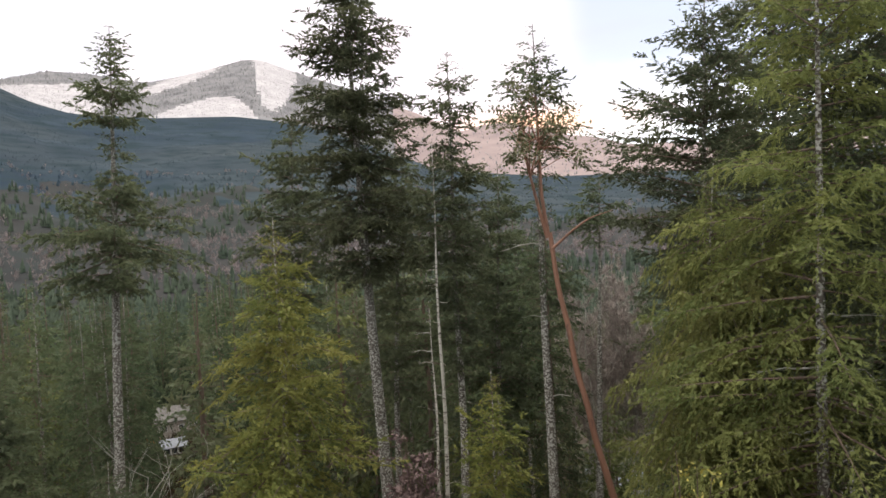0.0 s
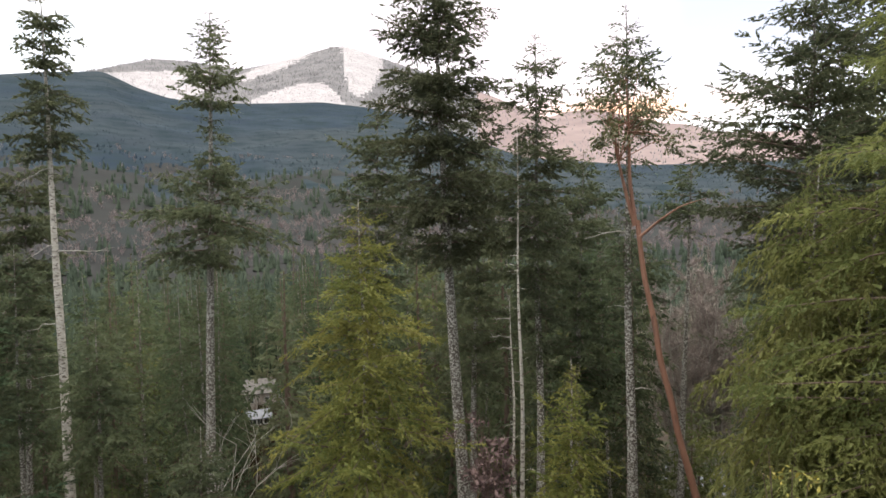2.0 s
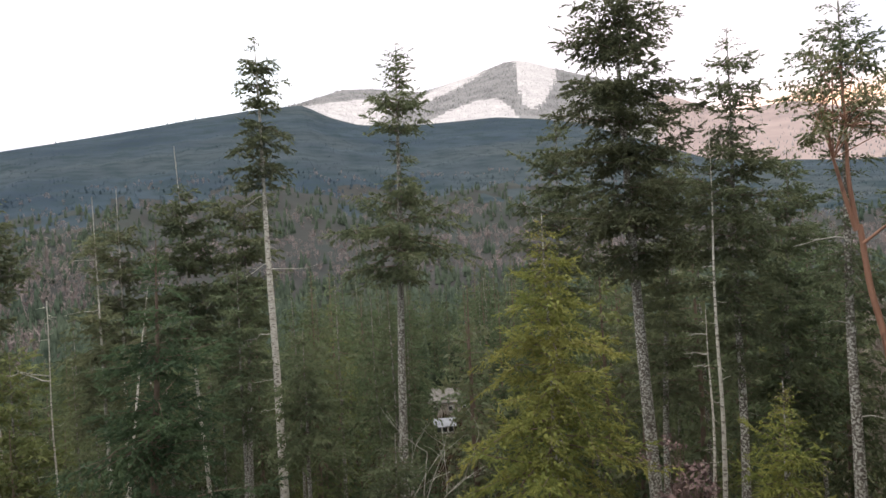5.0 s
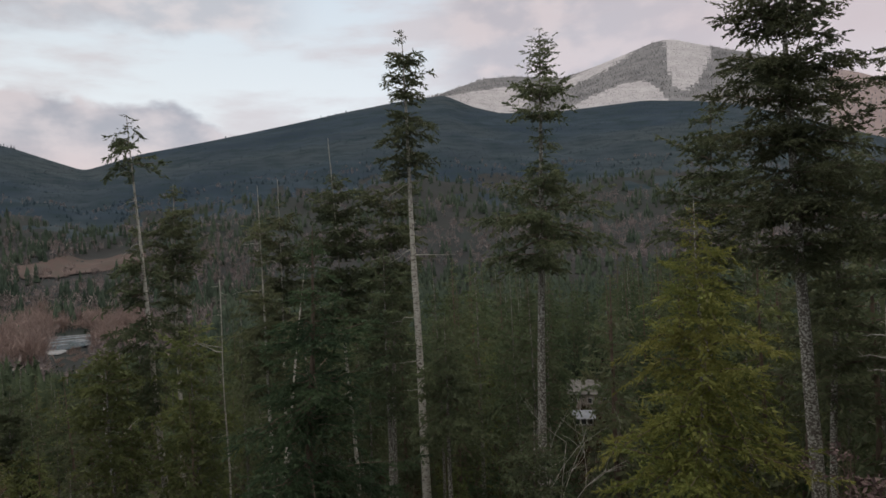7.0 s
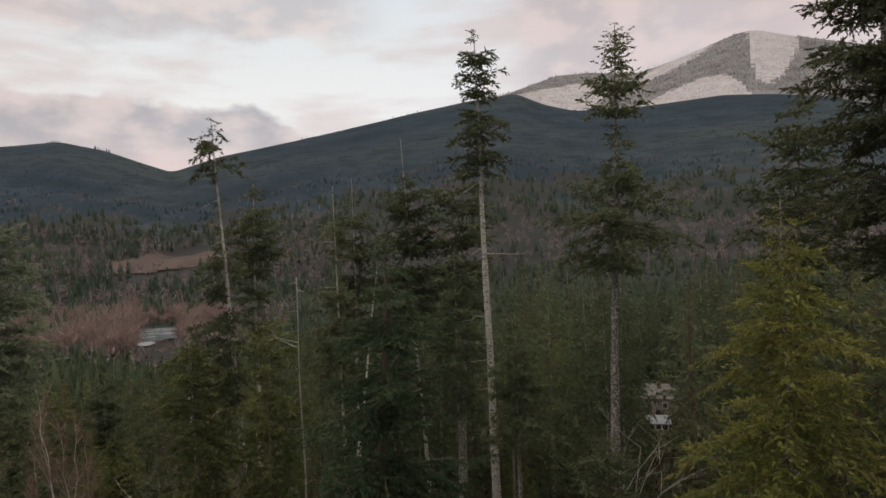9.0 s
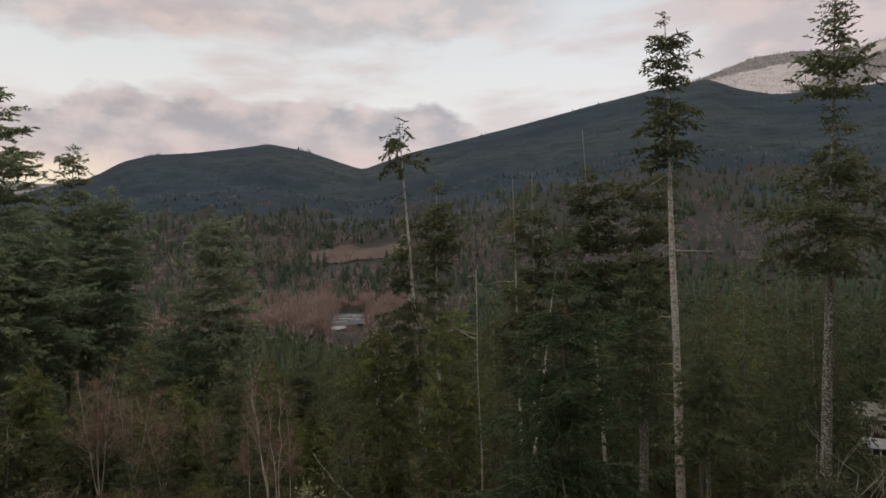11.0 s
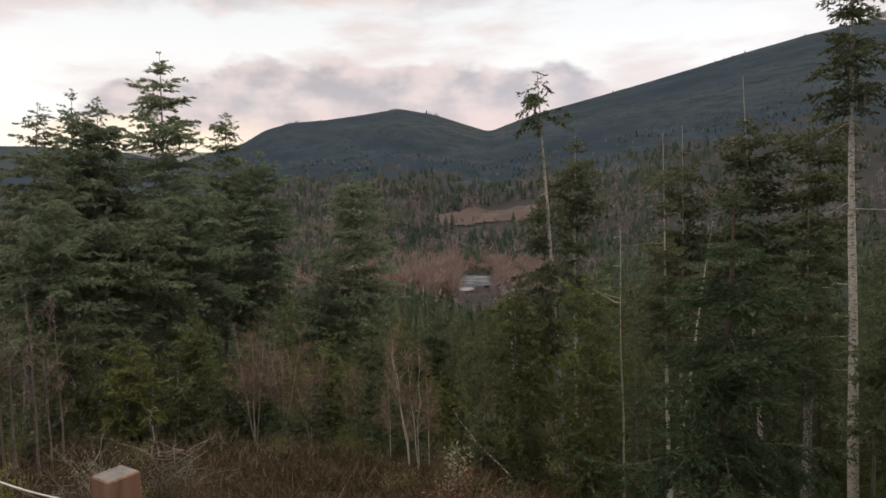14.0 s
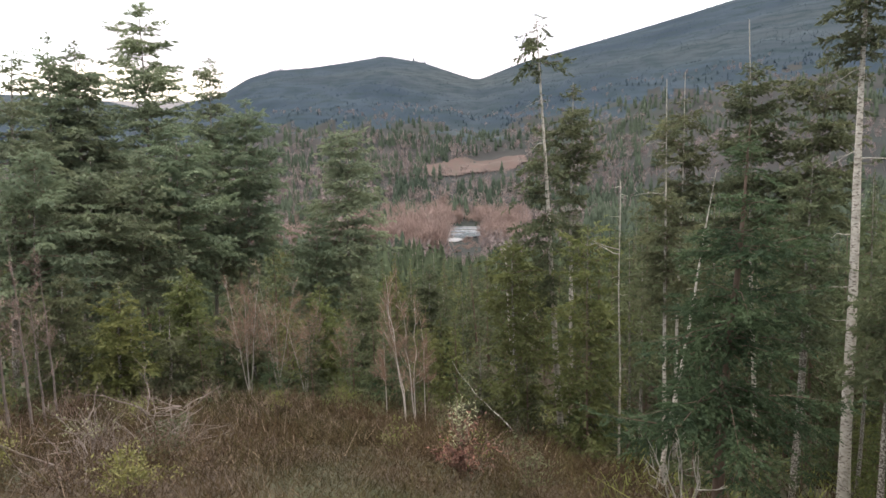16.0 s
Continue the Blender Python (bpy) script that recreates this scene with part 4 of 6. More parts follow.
tree("fir_tree", "young fir at the edge of the brush", (-45.00, -0.43), (-45.00, 0.21, -6.46), 0.22,
     [(-6.46, 0.08), (-8.24, 1.18), (-10.77, 2.13), (-13.7, 2.37), (-16.68, 2.13)], seed=63, per_metre=9, twig=0.6, fuzz=0.2, leaves=OLIVE)
tree("fir_tree", "young fir at the edge of the brush", (-43.85, 3.58), (-43.81, 4.12, -7.04), 0.22,
     [(-7.04, 0.08), (-8.85, 1.06), (-11.42, 1.91), (-14.4, 2.12), (-17.44, 1.91)], seed=64, per_metre=9, twig=0.6, fuzz=0.2)
tree("fir_tree", "young fir at the edge of the brush", (-45.29, 8.04), (-45.22, 8.46, -8.48), 0.22,
     [(-8.48, 0.08), (-10.44, 1.11), (-13.22, 2.0), (-16.46, 2.22), (-19.76, 2.0)], seed=65, per_metre=9, twig=0.6, fuzz=0.2, leaves=OLIVE)
tree("fir_tree", "young fir at the edge of the brush", (-48.55, 11.94), (-48.45, 12.34, -8.60), 0.22,
     [(-8.6, 0.09), (-10.75, 1.31), (-13.82, 2.37), (-17.39, 2.63), (-21.03, 2.37)], seed=66, per_metre=9, twig=0.6, fuzz=0.2)
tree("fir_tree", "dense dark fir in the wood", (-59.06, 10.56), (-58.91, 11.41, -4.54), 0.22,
     [(-4.54, 0.11), (-7.04, 1.58), (-10.6, 2.84), (-14.74, 3.15), (-18.95, 2.84)], seed=67, fill=0.6, per_metre=9, twig=0.6, fuzz=0.2, leaves=HAZEEDGE)
tree("fir_tree", "young fir at the edge of the brush", (-58.24, 21.26), (-58.12, 21.58, -10.49), 0.22,
     [(-10.49, 0.11), (-13.22, 1.36), (-17.08, 2.45), (-21.59, 2.72), (-26.2, 2.45)], seed=68, per_metre=9, twig=0.6, fuzz=0.2)
tree("fir_tree", "young fir at the edge of the brush", (-41.45, -6.75), (-41.57, -6.01, -5.65), 0.22,
     [(-5.65, 0.07), (-7.18, 1.1), (-9.34, 1.99), (-11.83, 2.21), (-14.37, 1.99)], seed=69, per_metre=9, twig=0.6, fuzz=0.2)
tree("fir_tree", "young fir at the edge of the brush", (-39.81, -3.86), (-39.87, -3.25, -6.28), 0.22,
     [(-6.28, 0.07), (-7.8, 1.05), (-9.94, 1.89), (-12.43, 2.1), (-14.95, 1.89)], seed=70, per_metre=9, twig=0.6, fuzz=0.2, leaves=OLIVE)
tree("fir_tree", "young fir at the edge of the brush", (-39.97, -1.35), (-39.99, -0.95, -8.45), 0.22,
     [(-8.45, 0.07), (-10.04, 0.88), (-12.28, 1.58), (-14.89, 1.75), (-17.54, 1.58)], seed=71, per_metre=9, twig=0.6, fuzz=0.2)
tree("fir_tree", "young fir at the edge of the brush", (-44.90, 16.95), (-44.84, 17.12, -11.90), 0.22,
     [(-11.9, 0.08), (-14.04, 1.26), (-17.08, 2.27), (-20.62, 2.52), (-24.24, 2.27)], seed=72, per_metre=9, twig=0.6, fuzz=0.2, leaves=OLIVE)
tree("fir_tree", "young fir at the edge of the brush", (-32.97, 14.45), (-32.94, 14.52, -10.51), 0.22,
     [(-10.51, 0.06), (-12.12, 0.79), (-14.4, 1.42), (-17.06, 1.58), (-19.78, 1.42)], seed=73, per_metre=9, twig=0.6, fuzz=0.2)

# ---- the stand of trees that fills the slope ----
FILL_AZ = [-40, -20, -10, 0, 8, 14, 22, 35, 45, 52, 58, 66, 72, 78, 85, 95, 115]
FILL_EL = [8, 5, 3.6, 3.0, 1.5, -1.2, -2.6, -2.6, -4.2, -6, -8, -9.5, -9.5, -5, -1, 2.5, 4]


def wood_tree(name, seed, height, reach, leaves, bark=BROWN, fine=True):
    rng = np.random.default_rng(seed)
    thing = new(name)
    line = stem_line((0, 0, -0.5), (0, 0, height), 0.2, rng)
    bole = tube(line, np.linspace(0.16, 0.02, 14), 6)

    def bend(h):
        return np.stack([np.interp(h, line[:, 2], line[:, 0]), np.interp(h, line[:, 2], line[:, 1])], -1)

    low = height * (rng.uniform(0.3, 0.4) if bark != BROWN else rng.uniform(0.06, 0.25))
    rows = [(low, reach * 0.6), (low + 0.2 * (height - low), reach), (low + 0.6 * (height - low), reach * 0.62), (height - 1, 0.3), (height, 0.1)]
    if fine:
        style = {"per_metre": 3.9, "twig": 0.75, "twig_gap": 0.2, "tuft": 0.2, "tuft_gap": 0.16, "wide": 0.85}
    else:
        style = {"per_metre": 2.8, "twig": 0.85, "twig_gap": 0.26, "tuft": 0.3, "tuft_gap": 0.24, "wide": 0.85}
    arms, sprays = limbs_and_sprays(rng, bend, rows, rise=(-0.2, 0.45), droop=0.3, hang=0.35, joints=2, **style)
    v, f = joined([bole, arms])
    part("trunk", mesh_from("trunk", v, f, [bark, BROWN], np.arange(len(f)) >= len(bole[1]), True), thing)
    part("crown", mesh_from("crown", *sprays, leaves), thing)
    return tagged(thing, "tall green conifer in the thick of the wood", "tree", "wood trees")


def bare_tree(name, label, x, y, height, spread, seed, stems=3, bark=None, twigs=None, fine=900, up=0.0, stout=1.0, wobble=0.012):
    """A leafless tree: several stems, forked limbs and a haze of fine twigs."""
    rng = np.random.default_rng(seed)
    thing = new(name)
    thing.location = (x, y, ground_z(x, y) + up)
    pieces, ends = [], []
    for s in range(stems):
        a = rng.uniform(0, 6.28)
        lean = rng.uniform(0.05, 0.22) * (stems > 1)
        top = np.array([math.cos(a) * lean * height, math.sin(a) * lean * height, height * rng.uniform(0.75, 1.0)])
        u = np.linspace(0, 1, 9)[:, None]
        line = top * np.concatenate([u ** 1.3, u ** 1.3, u], 1) + np.concatenate([rng.normal(0, wobble * height, (9, 2)), np.zeros((9, 1))], 1)
        line[0] = (0, 0, -0.2)
        pieces.append(tube(line, np.linspace(stout * 0.011 * height ** 0.9, 0.006, 9), 6))
        for b in range(12):
            w = rng.uniform(0.3, 0.97)
            o = np.array([np.interp(w, u[:, 0], line[:, i]) for i in range(3)])
            d = unit(np.array([rng.normal(), rng.normal(), rng.uniform(0.5, 1.6)]))
            ln = spread * rng.uniform(0.35, 0.9) * (1.25 - w)
            bl = o + d * ln * np.linspace(0, 1, 5)[:, None] + np.array([0, 0, 1]) * (np.linspace(0, 1, 5)[:, None] ** 2) * ln * 0.3
            bl[1:] += rng.normal(0, 0.03 * ln, (4, 3))
            pieces.append(tube(bl, np.linspace(stout * 0.0035 * height ** 0.8, 0.003, 5), 3))
            ends.append((bl, ln))
    part("stem", mesh_from("stem", *joined(pieces), bark or BIRCH), thing)
    k = rng.integers(0, len(ends), fine)
    w = rng.random(fine)
    o = np.stack([ends[i][0][0] + (ends[i][0][-1] - ends[i][0][0]) * t for i, t in zip(k, w)])
    ln = np.array([ends[i][1] for i in k])
    d = unit(rng.normal(0, 0.6, (fine, 3)) + [0, 0, 0.8])
    size = (ln * rng.uniform(0.15, 0.5, fine) + 0.1)[:, None]
    side = unit(np.cross(d, rng.normal(0, 1, (fine, 3)))) * 0.007 * (height / 6)
    v = np.stack([o - side, o + side, o + d * size], 1).reshape(-1, 3)
    part("crown", mesh_from("crown", v, np.arange(len(v)).reshape(-1, 3), twigs or TWIG), thing, "fine bare reddish twigs")
    return tagged(thing, label, "tree", "bare trees")


def plant_woods():
    rng = np.random.default_rng(77)
    sorts = [(20, 3.2, WOODS, BROWN), (24, 3.5, WOODS, BARK), (17, 2.8, WOODS, BARK), (14, 2.6, OLIVE, BROWN), (22, 3.0, WOODS, BROWN), (12, 2.3, FIR, BROWN)]
    kinds = ["fir_tree", "douglas_fir", "spruce_tree", "hemlock_tree", "pine_tree", "spruce_tree"]
    stock = {(near, i): [wood_tree(kinds[i], 100 + i, *row, fine=near), True] for near in (True, False) for i, row in enumerate(sorts)}
    placed = []

    def stand(k, x, y, z, tall, flat, lean=0.0):
        """One tree of the sort k, stretched to its height."""
        row = stock[(math.hypot(x, y) < 78, k)]
        m = Matrix.LocRotScale((x, y, z), Euler((rng.normal(0, 0.02) * lean, rng.normal(0, 0.02) * lean, rng.uniform(0, 6.28))), None)
        ob = row[0] if row[1] else copy_thing(row[0], m)
        ob.matrix_basis, row[1] = m, False
        ob.scale = (flat, flat, tall / sorts[k][0])
        placed.append((x, y))

    def crowded(x, y, d2):
        return any((x - a) ** 2 + (y - b) ** 2 < d2 for a, b in placed)

    made = 0
    for n in range(7000):
        az, r = rng.uniform(-38, 112), 27 * (150 / 27) ** rng.random()
        if n > 6000:                                             # low trees round the houses
            az, r = rng.uniform(18, 44), rng.uniform(62, 150)
        if 66 < az < 106 and r < 62 or 54 < az < 66 and r < 50 or 21.3 < az < 26.0 and r < 62 or -18.5 < az < -9.5 and r < 60 or 28 < az < 54 and r < 36:
            continue
        x, y, z = spot(az, r)
        if crowded(x, y, (1.6 + 0.028 * r) ** 2):
            continue
        top = r * math.tan(radians(float(np.interp(az, FILL_AZ, FILL_EL)) - abs(rng.normal(0, 2.2))))
        if 21.3 < az < 26.0 or 36.9 < az < 38.8 or n > 6000:
            top = min(top, -r * math.tan(radians(rng.uniform(15.8, 17.5))))
        tall = top - z
        if tall < (2.5 if 21.3 < az < 26.0 or 36.9 < az < 38.8 or n > 6000 else 6):
            continue
        tall = min(tall, rng.uniform(17, 30))
        k = int(rng.integers(0, len(sorts)))
        stand(k, x, y, z, tall, min(max(tall / sorts[k][0], 0.45), 1.25), 1.0)
        made += 1
        if made >= 300:
            break
    for want, tries, span, reach, room, lo, vary, pick, least in (
            (75, 900, (56, 82), (60, 140), 12, 8.4, 1.6, (2, 3, 3, 5, 1), 4),          # lower trees before the river
            (34, 600, (12, 30), (176, 250), 20, 2.6, 1.3, (0, 1, 4), 4),               # behind the house
            (120, 1200, (8, 58), (42, 120), 9, 1.6, 1.8, (0, 1, 2, 4), 4)):            # deeper in the stand
        low = 0
        for _ in range(tries):
            az, r = rng.uniform(*span), rng.uniform(*reach)
            x, y, z = spot(az, r)
            if crowded(x, y, room):
                continue
            if want == 120 and (20.5 < az < 26.5 or 35.5 < az < 39 or 54 < az and r < 60):
                continue
            tall = -r * math.tan(radians(lo + abs(rng.normal(0, vary)) + (max(0, az - 40) * 0.22 if want == 120 else 0))) - z
            if tall < least:
                continue
            k = int(rng.choice(pick))
            tall = min(tall, 34)
            stand(k, x, y, z, tall, min(max(tall / sorts[k][0], 0.7), 1.3))
            low += 1
            if low >= want:
                break


plant_woods()


def plant_young():
    rng = np.random.default_rng(78)
    kinds = []
    # the last sort's darker needles stand in for shade at the wood's edge
    for i, (h, w, m) in enumerate([(5.5, 1.7, WOODS), (7.0, 1.9, OLIVE), (4.0, 1.4, WOODS), (6.0, 1.8, DARKFIR)]):
        g = np.random.default_rng(300 + i)
        thing = new("young_fir")
        line = stem_line((0, 0, -0.3), (0, 0, h))
        bole = tube(line, np.linspace(0.07, 0.012, 14), 6)
        rows = [(0.2, w * 0.8), (h * 0.3, w), (h * 0.7, w * 0.45), (h, 0.08)]
        arms, sprays = limbs_and_sprays(g, lambda q: np.zeros((len(np.atleast_1d(q)), 2)), rows, 5.4, rise=(0.0, 0.5), droop=0.25, twig=0.5, twig_gap=0.15, tuft=0.15, tuft_gap=0.08, wide=0.8, joints=2)
        v, f = joined([bole, arms])
        part("trunk", mesh_from("trunk", v, f, BROWN), thing)
        part("crown", mesh_from("crown", *sprays, m), thing)
        kinds.append([tagged(thing, "bushy young fir in the undergrowth of the slope", "tree", "young firs"), h, True])
    made, placed = 0, []
    for n in range(5200):
        az, r = rng.uniform(-36, 68), rng.uniform(24, 66)
        if n < 1200:                                          # along the edge of the brush
            az, r = rng.uniform(66, 106), rng.uniform(38, 54)
            if made >= 60:
                continue
        elif r < float(np.interp(az, [18, 24, 30, 40, 42, 47, 56, 62, 66], [26, 33, 36, 36, 26, 24, 24, 30, 40])):
            continue
        x, y, z = spot(az, r)
        if any((x - a) ** 2 + (y - b) ** 2 < 1.7 ** 2 for a, b in placed):
            continue
        row = kinds[int(rng.integers(0, 4))]
        m = Matrix.LocRotScale((x, y, z), Euler((0, 0, rng.uniform(0, 6.28))), None)
        ob = row[0] if row[2] else copy_thing(row[0], m)
        ob.matrix_basis, row[2] = m, False
        q = rng.uniform(0.6, 1.25)
        if n < 1200:
            q = min(q, (-r * math.tan(radians(rng.uniform(9.5, 14))) - z) / row[1])
        ob.scale = (q * 0.95, q * 0.95, q)
        placed.append((x, y))
        made += 1
        if made >= 230:
            break


plant_young()


def far_woods(name, label, spots, heights, widths, mat, kind, seed, m=9, slim=0.06):
    """Many small trees in one mesh. kind 0: ragged conifers of stacked skirts; 2: plain spires; 3: conifers of many drooping boughs; 4: bare rounded crowns."""
    rng = np.random.default_rng(seed)
    n = len(spots)
    if kind == 4:
        c = np.repeat(spots, m, 0)
        h, w = np.repeat(heights, m), np.repeat(widths, m)
        q = unit(rng.normal(0, 1, (n * m, 3))) * (rng.random(n * m) ** 0.4)[:, None]
        ball = q * np.stack([w * 0.5, w * 0.5, h * 0.36], -1)
        tip = c + ball + np.stack([0 * h, 0 * h, h * 0.62], -1)
        d = unit(q * [1, 1, 0.6] + [0, 0, 0.75] + rng.normal(0, 0.3, (n * m, 3)))
        base = tip - d * (h * rng.uniform(0.14, 0.34, n * m))[:, None]
        first = np.arange(n * m) % m == 0                     # one stem to each
        base = np.where(first[:, None], c, base)
        side = unit(np.cross(d, rng.normal(0, 1, (n * m, 3)))) * (w * slim)[:, None]
        v = np.stack([base - side, base + side, tip], 1).reshape(-1, 3)
        f = np.arange(len(v)).reshape(-1, 3)
    elif kind == 3:
        c = np.repeat(spots, m, 0)
        h, w = np.repeat(heights, m), np.repeat(widths, m)
        q = rng.random(n * m) ** 0.75
        a = rng.uniform(0, 6.28, n * m)
        out = np.stack([np.cos(a), np.sin(a), 0 * a], -1)
        reach = w * 0.5 * np.maximum(1 - q, 0.05) ** 0.75 * rng.uniform(0.6, 1.35, n * m) * (1 + 0.25 * np.sin(q * 40 + np.repeat(rng.uniform(0, 6, n), m)))
        root = c + np.stack([0 * h, 0 * h, h * (0.06 + 0.94 * q)], -1) + out * (0.1 * reach)[:, None]
        tip = root + out * reach[:, None] + np.stack([0 * h, 0 * h, reach * rng.uniform(-0.7, 0.25, n * m)], -1)
        side = (np.cross(out, [0, 0, 1.0]) + np.array([0, 0, 1.0]) * rng.normal(0, 0.7, n * m)[:, None]) * (0.035 * w + 0.13 * reach)[:, None]
        v = np.stack([root - side, root + side + [0, 0, 0.1], tip], 1).reshape(-1, 3)
        f = np.arange(len(v)).reshape(-1, 3)
    else:
        tiers, sides = (4, 5) if kind == 0 else (1, 4)
        vs, fs, at = [], [], 0
        for t in range(tiers):
            lo = 0.12 + 0.80 * t / tiers if tiers > 1 else 0.0
            hi = min(1.0, lo + (0.5 if tiers > 1 else 1.0))
            rad = widths * 0.5 * (1 - lo) ** 0.8
            ang = rng.uniform(0, 6.28, n)[:, None] + np.linspace(0, 2 * np.pi, sides, endpoint=False)
            rr = rad[:, None] * rng.uniform(0.55, 1.3, (n, sides))
            ring = spots[:, None] + np.stack([np.cos(ang) * rr, np.sin(ang) * rr, np.broadcast_to((heights * lo)[:, None], rr.shape) - rr * 0.25], -1)
            tip = spots + np.stack([0 * heights, 0 * heights, heights * hi], -1)
            v = np.concatenate([ring, tip[:, None]], 1)
            base = at + np.arange(n)[:, None, None] * (sides + 1)
            j = np.arange(sides)
            f = base + np.stack([j, (j + 1) % sides, np.full(sides, sides)], -1)[None]
            vs.append(v.reshape(-1, 3))
            fs.append(f.reshape(-1, 3))
            at += n * (sides + 1)
        v, f = np.concatenate(vs), np.concatenate(fs)
    ob = part(name, mesh_from(name, v, f, mat))
    return tagged(ob, label, "woods", kind="stuff")


def scatter(rng, n, az0, az1, r0, r1, power=1.0):
    az = rng.uniform(az0, az1, n)
    r = r0 * (r1 / r0) ** (rng.random(n) ** power)
    x, y = -np.sin(np.radians(az)) * r, np.cos(np.radians(az)) * r
    return az, r, x, y, land(az, r)


CLEARING = [(69.0, -1.1), (66.5, -0.75), (63.5, -0.15), (60.0, 0.1), (59.6, -0.9), (61.5, -1.6), (65.0, -1.75), (68.2, -2.1)]


def plant_valley():
    rng = np.random.default_rng(5)
    az, r, x, y, z = scatter(rng, 15000, -22, 102, 140, 1500, 0.75)
    gate = (az > 63.9) & (az < 67.3)
    room = -r * math.tan(radians(8.3)) - z                    # how tall trees may be before they hide the river
    open_river = (az > 61) & (az < 68.5) & (r > 432) & (r < 565) | gate & (r < 445) & (room < 1.5)
    el = np.degrees(np.arctan2(z, r))
    clearing = inside(az, el, CLEARING) & (r > 600)
    ok = ~(open_river | clearing | (az > 20.8) & (az < 26.2) & (r < 178))
    nh = rng.uniform(0.7, 1.3, len(x)) * np.interp(r, [140, 300, 500, 900, 1500], [19, 16, 17, 17, 13])
    nh = np.where(gate & (r < 445), np.minimum(nh, np.maximum(room, 1.5)), nh)
    hides = inside(az, np.degrees(np.arctan2(z + nh, r)), CLEARING) & (r > 560)
    nh = np.where(hides, nh * 0.45, nh)
    patch = wavy(x, y, 420.0, 3.0) + 0.5 * wavy(x, y, 190.0, 6.0) + rng.normal(0, 0.16, len(x))
    patch += np.where((el > -3.2) & (el < 0.5) & (az < 60), 0.65, 0) - np.where((az < 54) & (el < -3.2), 0.75, 0) + np.where((az > 55) & (r < 1000), 0.6, 0)
    patch += np.where(r < 850, 0.15, 0.22) + np.where((az > 50) & (r > 850), 0.15, 0) + np.where((az > -18) & (az < -9) & (r < 400), 0.9, 0)
    bare = ok & (patch > 0.35) & (r > 250)
    con = ok & ~bare
    p = np.stack([x, y, z - 1], -1)
    near, mid, rest = con & (r < 340), con & (r >= 340) & (r < 1250), con & (r >= 1250)
    far_woods("slope_conifers", "green conifers on the lower slope", p[near], nh[near], nh[near] * 0.38, VALLEYWOODS, 3, 11, 14)
    far_woods("slope_conifers", "green conifers on the lower slope", p[near], nh[near] * 0.95, nh[near] * 0.28, VALLEYWOODS, 0, 31)
    far_woods("valley_conifers", "dark conifers on the valley floor", p[mid], nh[mid], nh[mid] * 0.42, MIDWOODS, 0, 6)
    far_woods("foothill_conifers", "dark conifers on the foot of the mountain", p[rest], nh[rest] * 0.55, nh[rest] * 0.40, HAZEWOODS, 0, 16)
    far_woods("bare_alder_woods", "pinkish-brown leafless alder woods in the valley", p[bare], nh[bare] * 0.85, nh[bare] * 0.65, FARTWIG, 4, 7, 22, 0.035)
    for a0, a1, r0, r1, n, tall in ((66.9, 75.5, 375, 610, 210, 23), (59.5, 64.0, 430, 610, 110, 19), (63.3, 67.7, 568, 640, 90, 15), (62.8, 65.6, 405, 474, 60, 5), (65.6, 68, 395, 438, 36, 3.5), (75.5, 86, 420, 640, 130, 18)):
        az, r, x, y, z = scatter(rng, n, a0, a1, r0, r1)
        ok = wavy(x, y, 70.0, 2.0) > -0.75
        h = (tall * rng.uniform(0.45, 1.15, n) * (1 + 0.3 * wavy(x, y, 45.0, 8.0)))[ok]
        far_woods("river_alders", "pinkish-brown leafless alders along the river", np.stack([x, y, z - 1], -1)[ok], h, h * 0.75 + 1, ALDERTWIG, 4, 12, 110, 0.014)
    az, r, x, y, z = scatter(rng, 2600, 50, 86, 590, 1100)
    h = rng.uniform(8, 22, len(x))
    el = np.degrees(np.arctan2(z, r))
    ok = ~inside(az, el, CLEARING) & ~(inside(az, np.degrees(np.arctan2(z + h, r)), CLEARING) & (rng.random(len(x)) < 0.85))
    leafy = wavy(x, y, 120.0, 5.0) + rng.normal(0, 0.3, len(x)) > -0.1
    p = np.stack([x, y, z - 1], -1)
    far_woods("valley_conifers", "dark conifers between river and clearing", p[ok & leafy], h[ok & leafy], h[ok & leafy] * 0.42, MIDWOODS, 0, 26)
    a2, r2, x2, y2, z2 = scatter(rng, 2000, -22, 58, 280, 640)
    far_woods("valley_conifers", "dark green conifers covering the valley floor", np.stack([x2, y2, z2 - 1], -1), rng.uniform(10, 20, 2000), rng.uniform(5, 9, 2000), MIDWOODS, 0, 29)
    a2, r2, x2, y2, z2 = scatter(rng, 60, 62, 69, 547, 566)
    far_woods("bank_bushes", "dark bushes on the far river bank", np.stack([x2, y2, z2 - 0.5], -1), rng.uniform(2, 5, 60), rng.uniform(2, 4, 60), MIDWOODS, 3, 28, 24)
    far_woods("bare_alder_woods", "grey-brown leafless woods between river and clearing", p[ok & ~leafy], h[ok & ~leafy], h[ok & ~leafy] * 0.6, FARTWIG, 4, 27, 30, 0.028)
    az, r, x, y, z = scatter(rng, 22000, -22, 100, 1300, 2260, 0.75)
    keep = (wavy(x, y, 300.0, 9.0) + rng.normal(0, 0.5, len(x))) > -0.7
    p, h = np.stack([x, y, z - 1], -1)[keep], rng.uniform(3, 7, keep.sum())
    far_woods("mountain_conifers", "conifers on the mountain slope, tinted blue for haze", p, h, h * 0.42, HAZEWOODS, 2, 8)
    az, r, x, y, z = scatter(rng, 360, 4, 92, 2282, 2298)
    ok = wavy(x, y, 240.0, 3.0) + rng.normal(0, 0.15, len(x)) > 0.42
